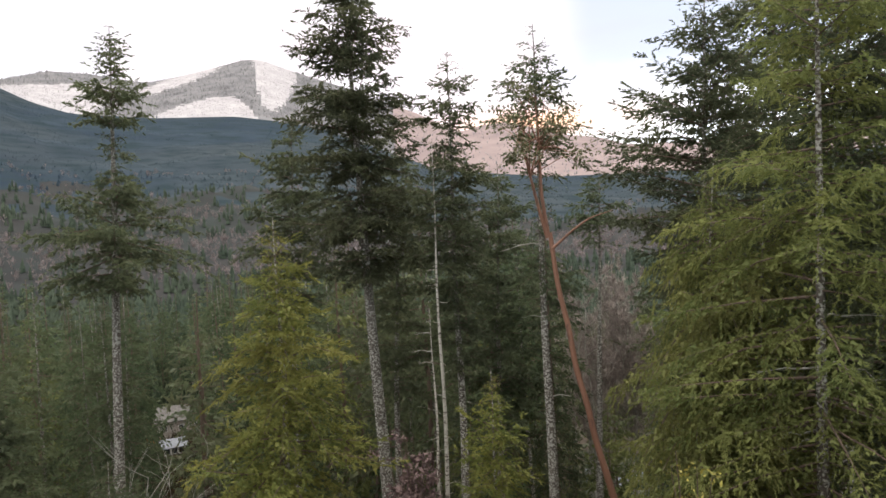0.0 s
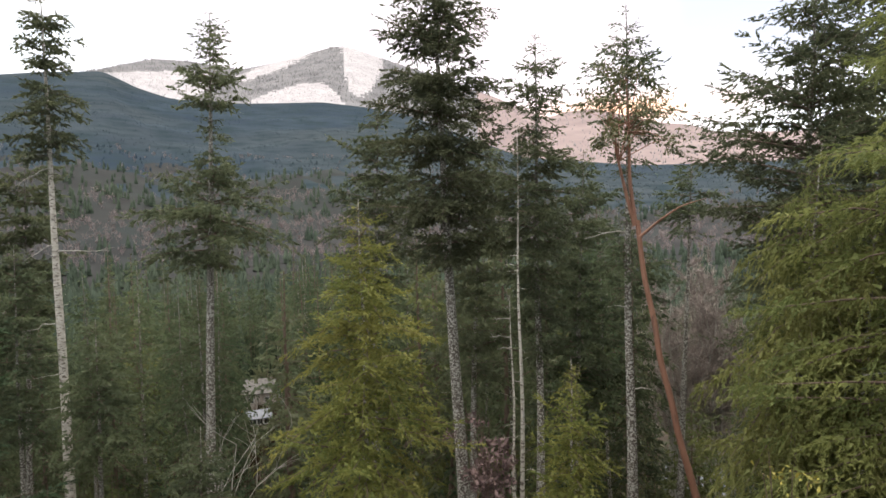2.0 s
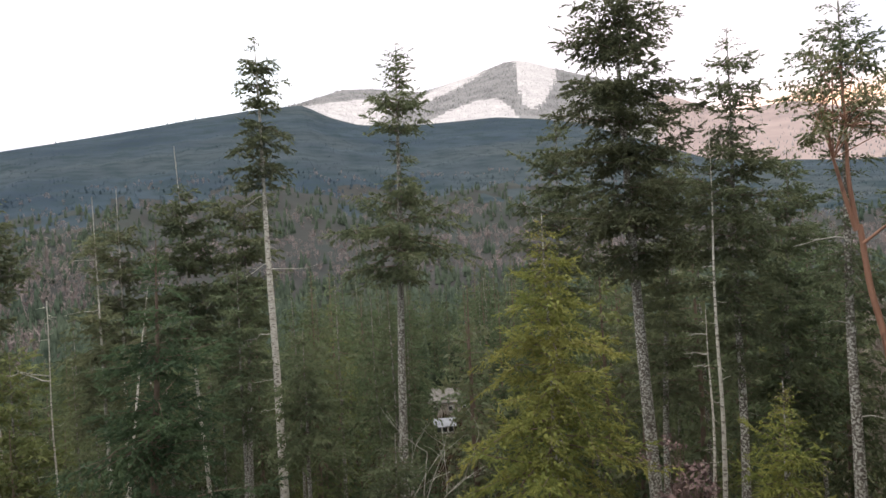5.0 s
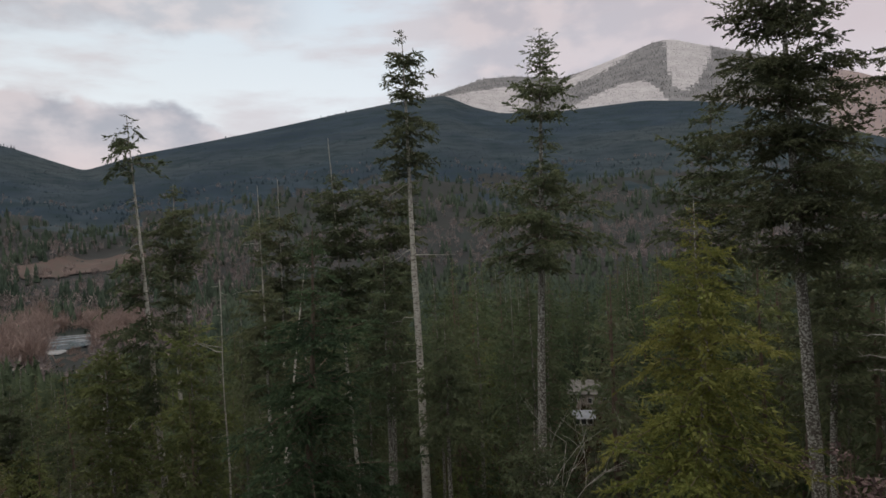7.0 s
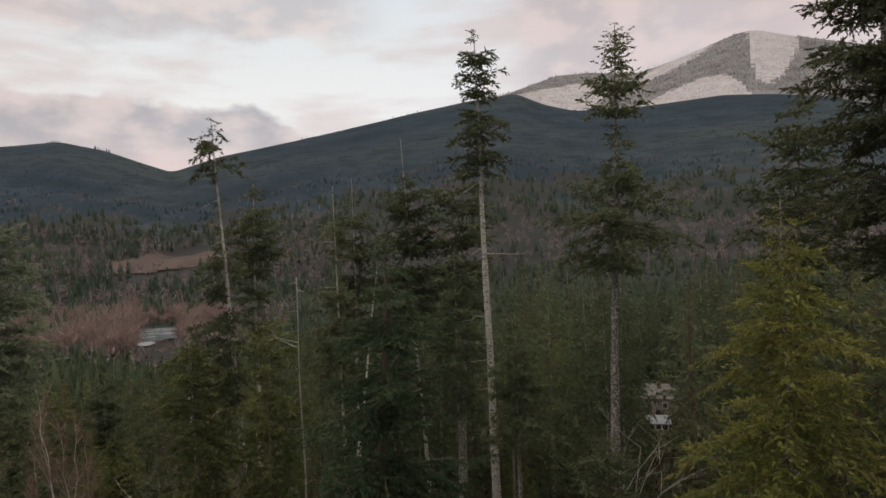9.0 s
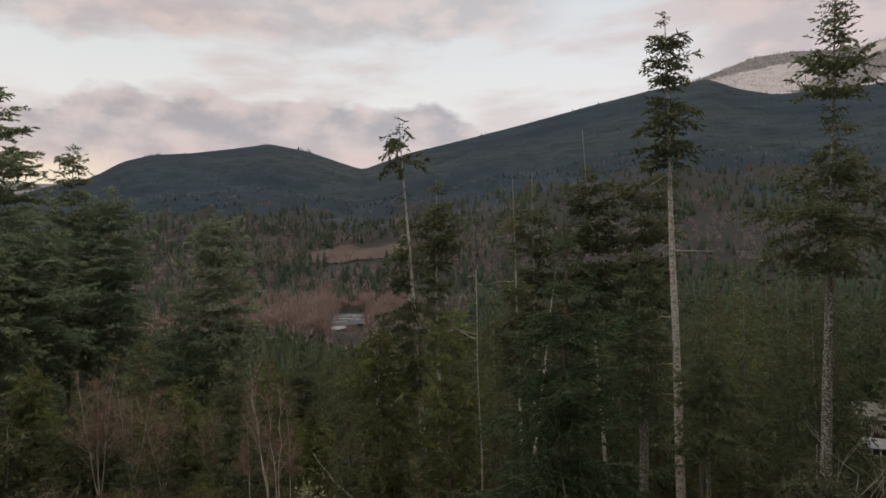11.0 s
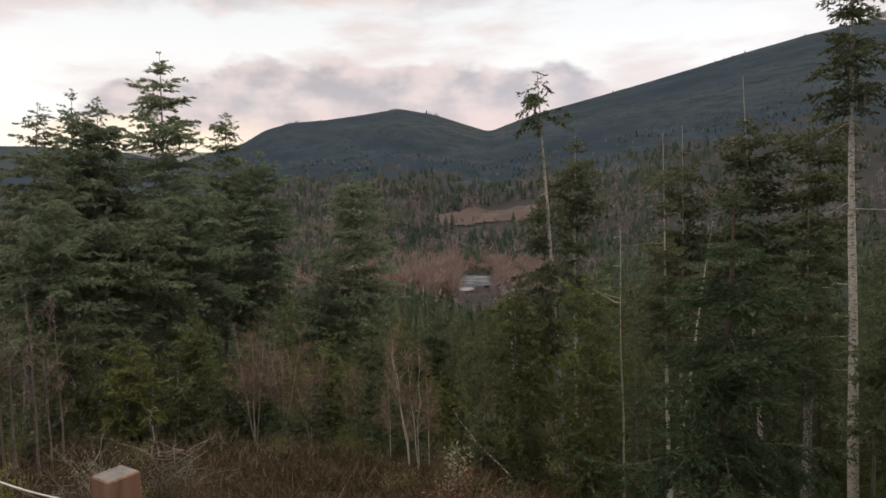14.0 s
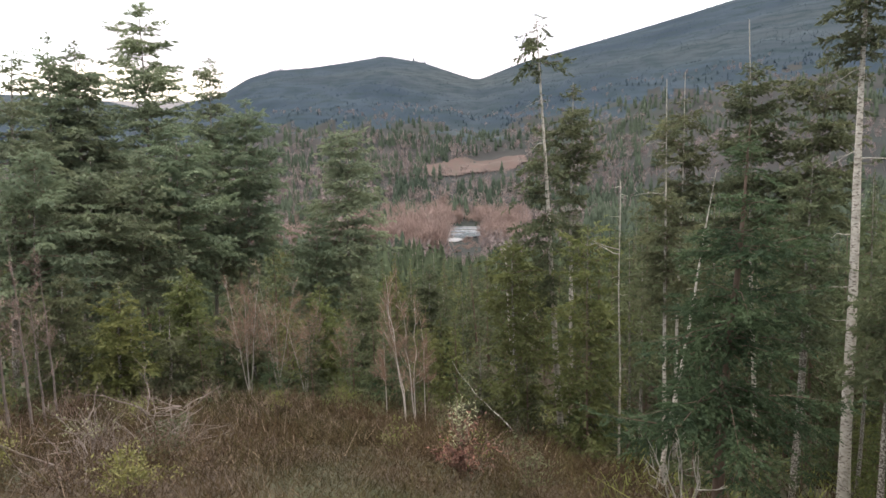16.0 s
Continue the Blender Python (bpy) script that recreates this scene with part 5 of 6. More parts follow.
    far_woods("ridge_conifers", "dark conifers along the ridge line", np.stack([x, y, z - 1], -1)[ok], rng.uniform(3, 11, ok.sum()), rng.uniform(3, 6, ok.sum()), HAZEWOODS, 0, 18)
    for az0, az1, n, tall in ((68.2, 69.4, 14, 13), (71.6, 72.6, 16, 8), (80.4, 81.6, 16, 9), (42.9, 43.2, 2, 13), (76.0, 79.5, 14, 6), (52.0, 53.0, 5, 8)):
        az, r, x, y, z = scatter(rng, n, az0, az1, 2285, 2298)
        far_woods("ridge_conifers", "small group of conifers on the ridge line", np.stack([x, y, z - 1], -1), tall * rng.uniform(0.6, 1.1, n), rng.uniform(3, 5, n), HAZEWOODS, 0, 19)
    az, r, x, y, z = scatter(rng, 9000, -18, 36, 2320, 3500, 1.0)
    el = np.degrees(np.arctan2(z, r))
    keep = ~is_snow(az, el) & ((az > 5) | (rng.random(len(az)) < 0.2))
    p, h = np.stack([x, y, z - 1], -1)[keep], rng.uniform(8, 16, keep.sum())
    far_woods("frosted_conifers", "grey frosted conifers below the summit", p, h, h * 0.4, FROST, 2, 9)
    az, r, x, y, z = scatter(rng, 9000, 11, 35, 2320, 3500, 1.0)
    keep = is_snow(az, np.degrees(np.arctan2(z, r))) & (wavy(x, y, 60.0, 2.0) + rng.normal(0, 0.5, len(x)) > -0.2)
    h = rng.uniform(1.5, 4.5, keep.sum())
    far_woods("snowfield_saplings", "small frosted saplings dotted over the snowy clear-cuts", np.stack([x, y, z - 0.3], -1)[keep], h, h * 0.8, FROST, 2, 10)


plant_valley()


def brown_clearing():
    a, r = np.meshgrid(np.arange(58.5, 70.0, 0.1), np.arange(600, 960, 4.0))
    z = land(a, r)
    v = np.stack([-np.sin(np.radians(a)) * r, np.cos(np.radians(a)) * r, z + 1.7], -1)
    rise = np.clip((r - FOOT_R) / (CREST_R - FOOT_R), 0, 1)
    swell = wavy(v[..., 0], v[..., 1], 420.0, 2.0) * 16 * np.sin(np.pi * rise) + wavy(v[..., 0], v[..., 1], 130.0, 4.0) * 5 * np.sin(np.pi * rise)
    el = np.degrees(np.arctan2(z - swell, r))
    jig = wavy(v[..., 0], v[..., 1], 30.0, 4.0)
    hit = inside(a + 0.2 * jig, el + 0.06 * jig, CLEARING)
    n = a.shape[1]
    i, j = np.nonzero(hit[:-1, :-1])
    f = np.stack([i * n + j, i * n + j + 1, (i + 1) * n + j + 1, (i + 1) * n + j], -1)
    ob = part("clearing", mesh_from("clearing", v.reshape(-1, 3), f, FIELD, smooth=True))
    tagged(ob, "brown cut-over clearing among the valley woods", "clearing", kind="structure")


brown_clearing()

# ---- madrone, bare trees, brush ----


def polyline_limb(points, radii):
    """A smooth limb through a few places."""
    p = np.array(points, float)
    u = np.linspace(0, len(p) - 1, 5 * len(p))
    out = np.stack([np.interp(u, np.arange(len(p)), p[:, i]) for i in range(3)], -1)
    for _ in range(3):
        out[1:-1] = (out[:-2] + 2 * out[1:-1] + out[2:]) / 4
    return tube(out, np.interp(u, np.arange(len(p)), radii), 8)


def leaf_clumps(rng, centres, spread, count, size, wide=0.45):
    n = len(centres) * count
    c = np.repeat(np.asarray(centres, float), count, 0) + rng.normal(0, spread, (n, 3)) * [1, 1, 0.6]
    d = unit(rng.normal(0, 1, (n, 3)) + [0, 0, 0.25])
    s = (size * rng.uniform(0.6, 1.3, n))[:, None]
    w = unit(np.cross(d, rng.normal(0, 1, (n, 3)))) * s * wide * 0.5
    v = np.stack([c, c + d * s * 0.5 + w, c + d * s, c + d * s * 0.5 - w], 1).reshape(-1, 3)
    return v, np.arange(len(v)).reshape(-1, 4)


def madrone():
    rng = np.random.default_rng(90)
    foot = (4.66, 17.9)
    thing = new("madrone_tree")
    z0 = ground_z(*foot)
    thing.location = (*foot, z0)
    base = np.array([*foot, z0])
    trunk = [(4.66, 17.9, z0 - 0.3), (4.52, 17.94, -7.99), (4.33, 17.99, -7.19), (4.03, 18.07, -6.08), (3.86, 18.1, -5.1), (3.57, 18.14, -3.99), (3.44, 18.17, -2.9), (3.17, 18.22, -1.65), (3.03, 18.26, -0.15)]
    right = [(2.98, 18.26, -0.25), (2.83, 18.28, 1.01), (2.84, 18.29, 2.26), (2.78, 18.29, 3.7)]
    left = [(2.95, 18.26, -0.3), (2.70, 18.2, 0.70), (2.52, 18.1, 1.47), (2.31, 18.0, 2.3)]
    part("trunk", mesh_from("trunk", *polyline_limb(np.array(trunk) - base, [0.115, 0.105, 0.098, 0.09, 0.086, 0.082, 0.077, 0.072, 0.064]), REDBARK, smooth=True), thing, "smooth orange-red peeling trunk")
    part("limb", mesh_from("limb", *polyline_limb(np.array(right) - base, [0.06, 0.048, 0.035, 0.014]), REDBARK, smooth=True), thing)
    part("limb", mesh_from("limb", *polyline_limb(np.array(left) - base, [0.055, 0.045, 0.034, 0.014]), REDBARK, smooth=True), thing)
    arm = [(3.05, 18.04, -0.6), (3.56, 17.95, -0.15), (4.1, 17.84, 0.22), (4.69, 17.69, 0.39)]
    part("bare_arm", mesh_from("bare_arm", *polyline_limb(np.array(arm) - base, [0.04, 0.03, 0.02, 0.008]), REDBARK), thing)
    heads, boughs = [], []
    for k in range(38):
        a, up = rng.uniform(0, 6.28), rng.random()
        q = rng.uniform(0.35, 1.0) * (1.9 - 0.9 * up)
        start = np.array(right if k % 2 else left)[rng.integers(2, 4)]
        end = np.array([2.7 + math.cos(a) * q, 18.25 + math.sin(a) * q, 1.75 + 2.3 * up])
        heads.append(end - base)
        boughs.append(tube(np.stack([start, (start + end) / 2 + [0, 0, 0.12], end]) - base, [0.016, 0.011, 0.005], 4))
    part("branchwork", mesh_from("branchwork", *joined(boughs), REDBARK), thing)
    part("crown", mesh_from("crown", *leaf_clumps(rng, heads, 0.16, 62, 0.12), MADLEAF), thing, "leathery evergreen leaves in clumps")
    tagged(thing, "leaning madrone with a smooth orange-red trunk, forked above", "tree")


madrone()

for k, (az, r, h, w, n) in enumerate([(74.6, 34.5, 6.4, 2.0, 1), (73.1, 32.5, 8.2, 2.6, 2), (72.3, 32.8, 8.0, 2.4, 2), (71.3, 34, 7.2, 2.2, 1)]):
    x, y, z = spot(az, r)
    bare_tree("birch_tree", "slender leafless birch with pale stems and fine reddish twigs", x, y, h, w, 120 + k, n, BIRCH, BIRCHTWIG, 1000, 0.0, 0.48, 0.005)
for k, (az, r, h, w) in enumerate([(85.8, 41, 8.8, 4.0), (83.4, 42, 8.2, 3.8), (81.2, 41, 6.8, 3.2), (77.5, 42, 5.8, 2.8)]):
    x, y, z = spot(az, r)
    bare_tree("alder_tree", "bushy leafless alder with pinkish-brown twigs", x, y, h, w, 130 + k, 4, DEAD, BIRCHTWIG, 1500, 0.0, 0.45, 0.004)
for k, (az, r, h, w) in enumerate([(101.2, 33, 9.5, 2.6), (102.6, 34, 10.5, 2.6), (99.6, 36, 8.5, 2.4), (104.5, 33, 10, 2.6), (100.4, 34.5, 8, 2.2), (103.3, 35, 9.5, 2.4)]):
    x, y, z = spot(az, r)
    bare_tree("alder_tree", "tall leafless alder with grey stems at the wood's edge", x, y, h, w, 140 + k, 1, BRAMBLE, TWIG, 260, 0.0, 0.8, 0.002)
for k, (az, r, h, w) in enumerate([(70.0, 88, 11, 4), (72.5, 96, 12, 4.5), (75.5, 92, 11, 4), (67.8, 100, 11, 4), (61.0, 78, 11, 4)]):
    x, y, z = spot(az, r)
    bare_tree("alder_tree", "leafless reddish alder among green firs", x, y, min(h, -r * math.tan(radians(8.3)) - z), w, 145 + k, 4, DEAD, ALDERTWIG, 1800, 0.0, 0.6, 0.006)
for k, (az, r, h, w) in enumerate([(-12.4, 46, 18.0, 6), (-14.2, 48, 19.5, 6.5), (-15.8, 47, 18.5, 6), (-13.2, 52, 21, 6.5), (-17, 50, 20, 6)]):
    x, y, z = spot(az, r)
    bare_tree("maple_tree", "leafless grey-brown maple with a haze of fine twigs", x, y, h, w, 150 + k, 4, DEAD, MAPLETWIG, 4500, 0.0, 0.8)


def bush(name, label, x, y, height, spread, stems, leaves, seed, mat, size, clumps=26, per=34, bark=None, top=None, loose=0.11):
    """A leafy shrub of several stems."""
    rng = np.random.default_rng(seed)
    thing = new(name)
    z = ground_z(x, y)
    thing.location = (x, y, z)
    hgt = (top - z) if top is not None else height
    rods, heads = [], []
    for s in range(stems):
        a, q = rng.uniform(0, 6.28), rng.uniform(0.1, 1) * spread
        end = np.array([math.cos(a) * q, math.sin(a) * q, hgt * rng.uniform(0.6, 1.0)])
        u = np.linspace(0, 1, 6)[:, None]
        line = end * np.concatenate([u ** 1.4, u ** 1.4, u], 1)
        line[1:-1] += rng.normal(0, 0.03, (4, 3))
        rods.append(tube(line, np.linspace(0.018, 0.005, 6), 4))
        for _ in range(max(1, clumps // stems)):
            w = rng.uniform(0.55, 1.0)
            heads.append(np.array([np.interp(w, u[:, 0], line[:, i]) for i in range(3)]) + rng.normal(0, 0.12, 3))
    part("branchwork", mesh_from("branchwork", *joined(rods), bark or BROWN), thing)
    if leaves:
        part("foliage", mesh_from("foliage", *leaf_clumps(rng, heads, loose, per, size, 0.36), mat), thing)
    return tagged(thing, label, "shrub")


bush("rhododendron", "young shrub with upright whorls of yellow-green leaves", 3.2, 8.95, 2, 0.45, 7, True, 161, YELLOWLEAF, 0.085, 34, 22, top=-3.30)


def stalk_shrub(x, y, top, spread, stalks, seed):
    """Upright stalks set with pointed leaves."""
    rng = np.random.default_rng(seed)
    thing = new("willow_shrub")
    z = ground_z(x, y)
    thing.location = (x, y, z)
    rods, vs = [], []
    for s in range(stalks):
        a, q = rng.uniform(0, 6.28), spread * rng.uniform(0.1, 1.0)
        hgt = (top - z) * (1 - 0.35 * q / spread * rng.random()) * rng.uniform(0.8, 1.0)
        u = np.linspace(0, 1, 6)[:, None]
        line = np.concatenate([math.cos(a) * q * (0.5 + 0.5 * u), math.sin(a) * q * (0.5 + 0.5 * u), hgt * u], 1)
        line[1:-1, :2] += rng.normal(0, 0.015, (4, 2))
        rods.append(tube(line, np.linspace(0.012, 0.004, 6), 4))
        n = 24
        w = rng.uniform(0.35, 1.0, n)
        o = np.stack([np.interp(w, u[:, 0], line[:, i]) for i in range(3)], -1)
        b = np.arange(n) * 2.4 + rng.normal(0, 0.4, n)
        d = unit(np.stack([np.cos(b), np.sin(b), rng.uniform(0.1, 1.0, n) + (w > 0.93) * 1.5], -1))
        size = (0.15 * rng.uniform(0.6, 1.25, n) * (1.25 - 0.5 * w))[:, None]
        side = unit(np.cross(d, [0, 0, 1.0])) * size * 0.15
        droop = np.array([0, 0, -1]) * size * 0.12
        vs.append(np.stack([o, o + d * size * 0.45 + side, o + d * size + droop, o + d * size * 0.45 - side], 1).reshape(-1, 3))
    v = np.concatenate(vs)
    part("branchwork", mesh_from("branchwork", *joined(rods), BROWN), thing)
    part("foliage", mesh_from("foliage", v, np.arange(len(v)).reshape(-1, 4), SAGELEAF), thing, "pointed pale green leaves")
    tagged(thing, "upright shrub with pale green pointed leaves in the brush", "shrub")


stalk_shrub(-16.0, 5.72, -5.75, 0.5, 13, 162)
bush("rusty_bush", "low bush with rust-brown withered leaves", -15.9, 5.65, 1.25, 0.95, 18, True, 163, RUSTLEAF, 0.11, 60, 18, loose=0.16)
bush("lime_bush", "low bush with yellow-green leaves in the brush", -14.6, -1.4, 1.05, 0.8, 14, True, 164, LIMELEAF, 0.085, 64, 22)
bush("lime_bush", "low bush with yellow-green leaves in the brush", -18.5, -4.6, 1.3, 0.8, 9, True, 165, LIMELEAF, 0.09, 36, 26)
bush("bramble", "pale tangled bramble with few leaves", -21.5, -2.8, 1.6, 1.1, 16, True, 166, SAGELEAF, 0.10, 22, 8, bark=BRAMBLE)
bush("plum_bush", "dark purplish bare bush under the firs", -1.12, 16.9, 3, 0.8, 26, True, 167, PLUMTWIG, 0.16, 60, 26, top=-5.2)
bush("orange_bush", "bush with orange autumn leaves beside a roof", *spot(37.9, 128)[:2], 5, 2.0, 10, True, 168, DIRT, 0.9, 20, 20)
bush("orange_bush", "bush with orange autumn leaves below the house", *spot(25.2, 150)[:2], 3.5, 2.5, 10, True, 169, DIRT, 0.9, 20, 20)


def bare_bush(name, label, x, y, height, spread, seed, stems=7, mat=None, top=None, thick=0.02):
    rng = np.random.default_rng(seed)
    thing = new(name)
    z = ground_z(x, y)
    thing.location = (x, y, z)
    hgt = (top - z) if top is not None else height
    rods = []

    def grow(o, d, ln, rad, depth):
        n = 5
        line = [o]
        for _ in range(n - 1):
            d = unit(d + rng.normal(0, 0.16, 3) + [0, 0, 0.05])
            line.append(line[-1] + d * ln / (n - 1))
        line = np.array(line)
        rods.append(tube(line, np.linspace(rad, rad * 0.5, n), 3))
        if depth:
            for _ in range(rng.integers(2, 4)):
                k = rng.integers(2, n)
                grow(line[k], unit(d + rng.normal(0, 0.55, 3)), ln * rng.uniform(0.4, 0.65), rad * 0.55, depth - 1)

    for s in range(stems):
        a = rng.uniform(0, 6.28)
        grow(np.zeros(3), unit(np.array([math.cos(a) * spread / hgt, math.sin(a) * spread / hgt, 1.0])), hgt * rng.uniform(0.55, 0.8), thick, 2)
    part("branchwork", mesh_from("branchwork", *joined(rods), mat or DEAD), thing)
    return tagged(thing, label, "shrub")


bare_bush("bare_sapling", "leafless pale grey sapling with knobbly forked branches", -14.6, 11.4, 2, 0.9, 171, 5, DEAD, -7.9, 0.035)
bare_bush("bare_sapling", "thin leafless sapling with pale twigs", -11.0, 21.8, 2, 0.7, 172, 3, DEAD, -6.6, 0.03)
for k, (az, r, h) in enumerate([(93.5, 19.5, 1.6), (95.5, 20.5, 1.5), (92.0, 21, 1.2), (98, 19, 1.5), (100, 17.5, 1.3), (89, 23, 1.1)]):
    x, y, z = spot(az, r)
    bare_bush("bramble", "tangle of bare grey brambles and cut branches", x, y, h * 0.85, 1.9, 180 + k, 18, BRAMBLE, None, 0.009)


def fallen_poles():
    for k, (a, b, rad) in enumerate([((69.66, 24.0, 3.53), (64.92, 22.5, 1.42), 0.022)]):
        rng = np.random.default_rng(190 + k)
        p0, p1 = np.array(spot(*a)), np.array(spot(*b))
        u = np.linspace(0, 1, 8)[:, None]
        line = p0 + (p1 - p0) * u + rng.normal(0, 0.03, (8, 3))
        line[:, 2] -= 0.25 * np.sin(np.pi * u[:, 0])
        ob = part("fallen_pole", mesh_from("fallen_pole", *tube(line - p1, np.linspace(rad * 0.4, rad * 0.7, 8), 6), BARK))
        ob.location = p1
        tagged(ob, "thin bare fallen pole leaning in the brush", "branch")


fallen_poles()


def slash_pile(az, r, wide, tall, sticks, seed):
    """Cut branches thrown in a heap, forked and grey, a few of them standing out."""
    rng = np.random.default_rng(seed)
    x, y, z = spot(az, r)
    thing = new("slash_pile")
    thing.location = (x, y, z)
    for k in range(sticks):
        a, tip = rng.uniform(0, 6.28), rng.uniform(0.0, 0.55) + (0.5 if k % 9 == 0 else 0)
        d = unit(np.array([math.cos(a), math.sin(a), tip]))
        o = np.array([*(rng.normal(0, wide * 0.4, 2)), tall * rng.random() ** 1.3])
        ln = rng.uniform(0.7, 2.0)
        line = [o]
        for _ in range(6):
            d = unit(d + rng.normal(0, 0.2, 3))
            line.append(line[-1] + d * ln / 6)
        line = np.array(line)
        line[:, 2] = np.maximum(line[:, 2], 0.05)
        rods = [tube(line, np.linspace(rng.uniform(0.010, 0.024), 0.005, 7), 4)]
        for q in (2, 3, 4, 5):
            e = unit(d + rng.normal(0, 0.8, 3)) * ln * rng.uniform(0.15, 0.4)
            rods.append(tube(np.stack([line[q], line[q] + e * 0.5 + rng.normal(0, 0.02, 3), line[q] + e]), [0.007, 0.006, 0.003], 3))
        part("branch", mesh_from("branch", *joined(rods), BRAMBLE), thing)
    return tagged(thing, "heap of cut grey branches lying in the brush", "brushwood", "heaps of cut branches")


slash_pile(92.6, 20.5, 1.0, 1.4, 28, 195)
slash_pile(96.8, 22.5, 1.1, 1.1, 14, 196)
slash_pile(99.5, 18.0, 0.9, 0.7, 10, 197)

for k in range(60):
    g = np.random.default_rng(400 + k)
    x, y, z = spot(g.uniform(62, 104), g.uniform(14, 34) if k < 26 else g.uniform(30, 41))
    if k % 3 == 0:
        bush("scrub_bush", "scrubby bush with sparse olive leaves in the brush", x, y, g.uniform(0.9, 1.5) * (1 if k < 26 else 1.6), g.uniform(0.5, 0.9), 10, True, 430 + k, HEMLOCK if k % 2 else FIR, 0.08, 30, 16)
    else:
        bare_bush("bare_scrub", "low leafless brown scrub bush", x, y, g.uniform(0.9, 1.6) * (1 if k < 26 else 1.5), g.uniform(0.6, 1.2), 430 + k, 7, TWIG if k % 2 else BROWN, None, 0.010)


# ---- the brush ----
def brush_stuff(name, label, n, az0, az1, r0, r1, tall, mat, seed, stems=15, slim=0.006, lean=0.28, where=None, short=0.6):
    rng = np.random.default_rng(seed)
    az = rng.uniform(az0, az1, n)
    r = np.sqrt(rng.uniform(r0**2, r1**2, n))
    x, y = -np.sin(np.radians(az)) * r, np.cos(np.radians(az)) * r
    if where is not None:
        ok = where(x, y, rng)
        az, r, x, y = az[ok], r[ok], x[ok], y[ok]
        n = len(x)
    z = land(az, r)
    big = tall * rng.uniform(0.55, 1.15, n) * np.maximum(0.3, 1 + 0.5 * wavy(x, y, 4.2, 2.0) + 0.5 * wavy(x, y, 1.7, 5.0))
    k = np.repeat(np.arange(n), stems)
    m = len(k)
    o = np.stack([x, y, z - 0.05], -1)[k] + np.concatenate([rng.normal(0, 0.24, (m, 2)), np.zeros((m, 1))], 1)
    lift = (big[k] * rng.random(m) ** 1.3 * 0.7)[:, None]
    fan = np.concatenate([rng.normal(0, lean * 0.5, (m, 2)), np.ones((m, 1))], 1)
    d = fan + np.concatenate([rng.normal(0, lean, (m, 2)), rng.normal(0, 0.2, (m, 1))], 1)
    ln = (big[k] * rng.uniform(short * 0.4, short, m))[:, None]
    a = rng.uniform(0, 3.14, m)
    side = np.stack([np.cos(a), np.sin(a), 0 * a], -1) * (slim * (0.6 + r[k] / 16))[:, None]
    root = o + fan * lift
    tip = root + d * ln
    v = np.stack([root - side, root + side, tip], 1).reshape(-1, 3)
    f = np.arange(len(v)).reshape(-1, 3)
    tagged(part(name, mesh_from(name, v, f, mat)), label, "brush", kind="stuff")


def in_brush(x, y, g):
    return np.degrees(np.arctan2(-x, y)) > g.uniform(50, 62, len(x))


brush_stuff("broom_brush", "thicket of reddish-brown broom stems on the slope", 12500, 50, 114, 6.5, 42, 0.95, BROOM, 201, 36, 0.0048, 0.8,
            lambda x, y, g: (wavy(x, y, 3.3, 3.0) + g.normal(0, 0.35, len(x)) > -0.3) & in_brush(x, y, g), 0.24)
brush_stuff("green_broom", "olive-green broom tufts among the brown brush", 5200, 50, 114, 6.5, 42, 1.05, OLIVEBROOM, 211, 36, 0.0048, 0.8,
            lambda x, y, g: (wavy(x, y, 5.5, 8.0) + 0.6 * wavy(x, y, 2.1, 2.0) + g.normal(0, 0.2, len(x)) > 0.3) & in_brush(x, y, g), 0.24)
brush_stuff("tan_brush", "pale twiggy bushes among the brown brush", 4600, 50, 114, 6.5, 40, 1.0, TANBRUSH, 212, 30, 0.0042, 0.8,
            lambda x, y, g: (wavy(x, y, 4.1, 5.0) + 0.6 * wavy(x, y, 1.6, 9.0) + g.normal(0, 0.2, len(x)) > 0.45) & in_brush(x, y, g), 0.32)
brush_stuff("undergrowth", "low green and brown undergrowth below the firs", 2000, -35, 62, 14, 62, 1.0, HEMLOCK, 202, 14, 0.016, 0.6, lambda x, y, g: wavy(x, y, 14.0, 7.0) + g.normal(0, 0.3, len(x)) > 0.1)
brush_stuff("dry_grass", "pale dry grass tufts among the brush", 300, 60, 112, 6.0, 30, 0.55, STRAW, 203, 16, 0.005, 0.4, lambda x, y, g: wavy(x, y, 9.0, 4.0) + g.normal(0, 0.3, len(x)) > 0.35)
brush_stuff("house_scrub", "brown scrub round the houses", 1500, 17, 46, 60, 175, 2.6, BROOM, 207, 16, 0.012, 0.6)
brush_stuff("sword_ferns", "dark green ferns at the edge of the wood", 500, 52, 112, 36, 50, 0.8, FIR, 204, 16, 0.02, 0.9)
brush_stuff("leaf_litter_brush", "low twiggy brown scrub under the trees", 2200, -35, 60, 12, 70, 0.9, BROOM, 205, 12, 0.012, 0.6)
brush_stuff("yard_grass", "short rough grass on the yard's edge", 700, -180, 180, 1.2, 5.6, 0.14, BROOM, 206, 14, 0.004, 0.5)


# ---- fence ----
FENCE_AZ = -55.5
FENCE = Vector((-math.sin(radians(FENCE_AZ)), math.cos(radians(FENCE_AZ)), 0))
POST = Vector((-3.43, -0.385, -0.865))


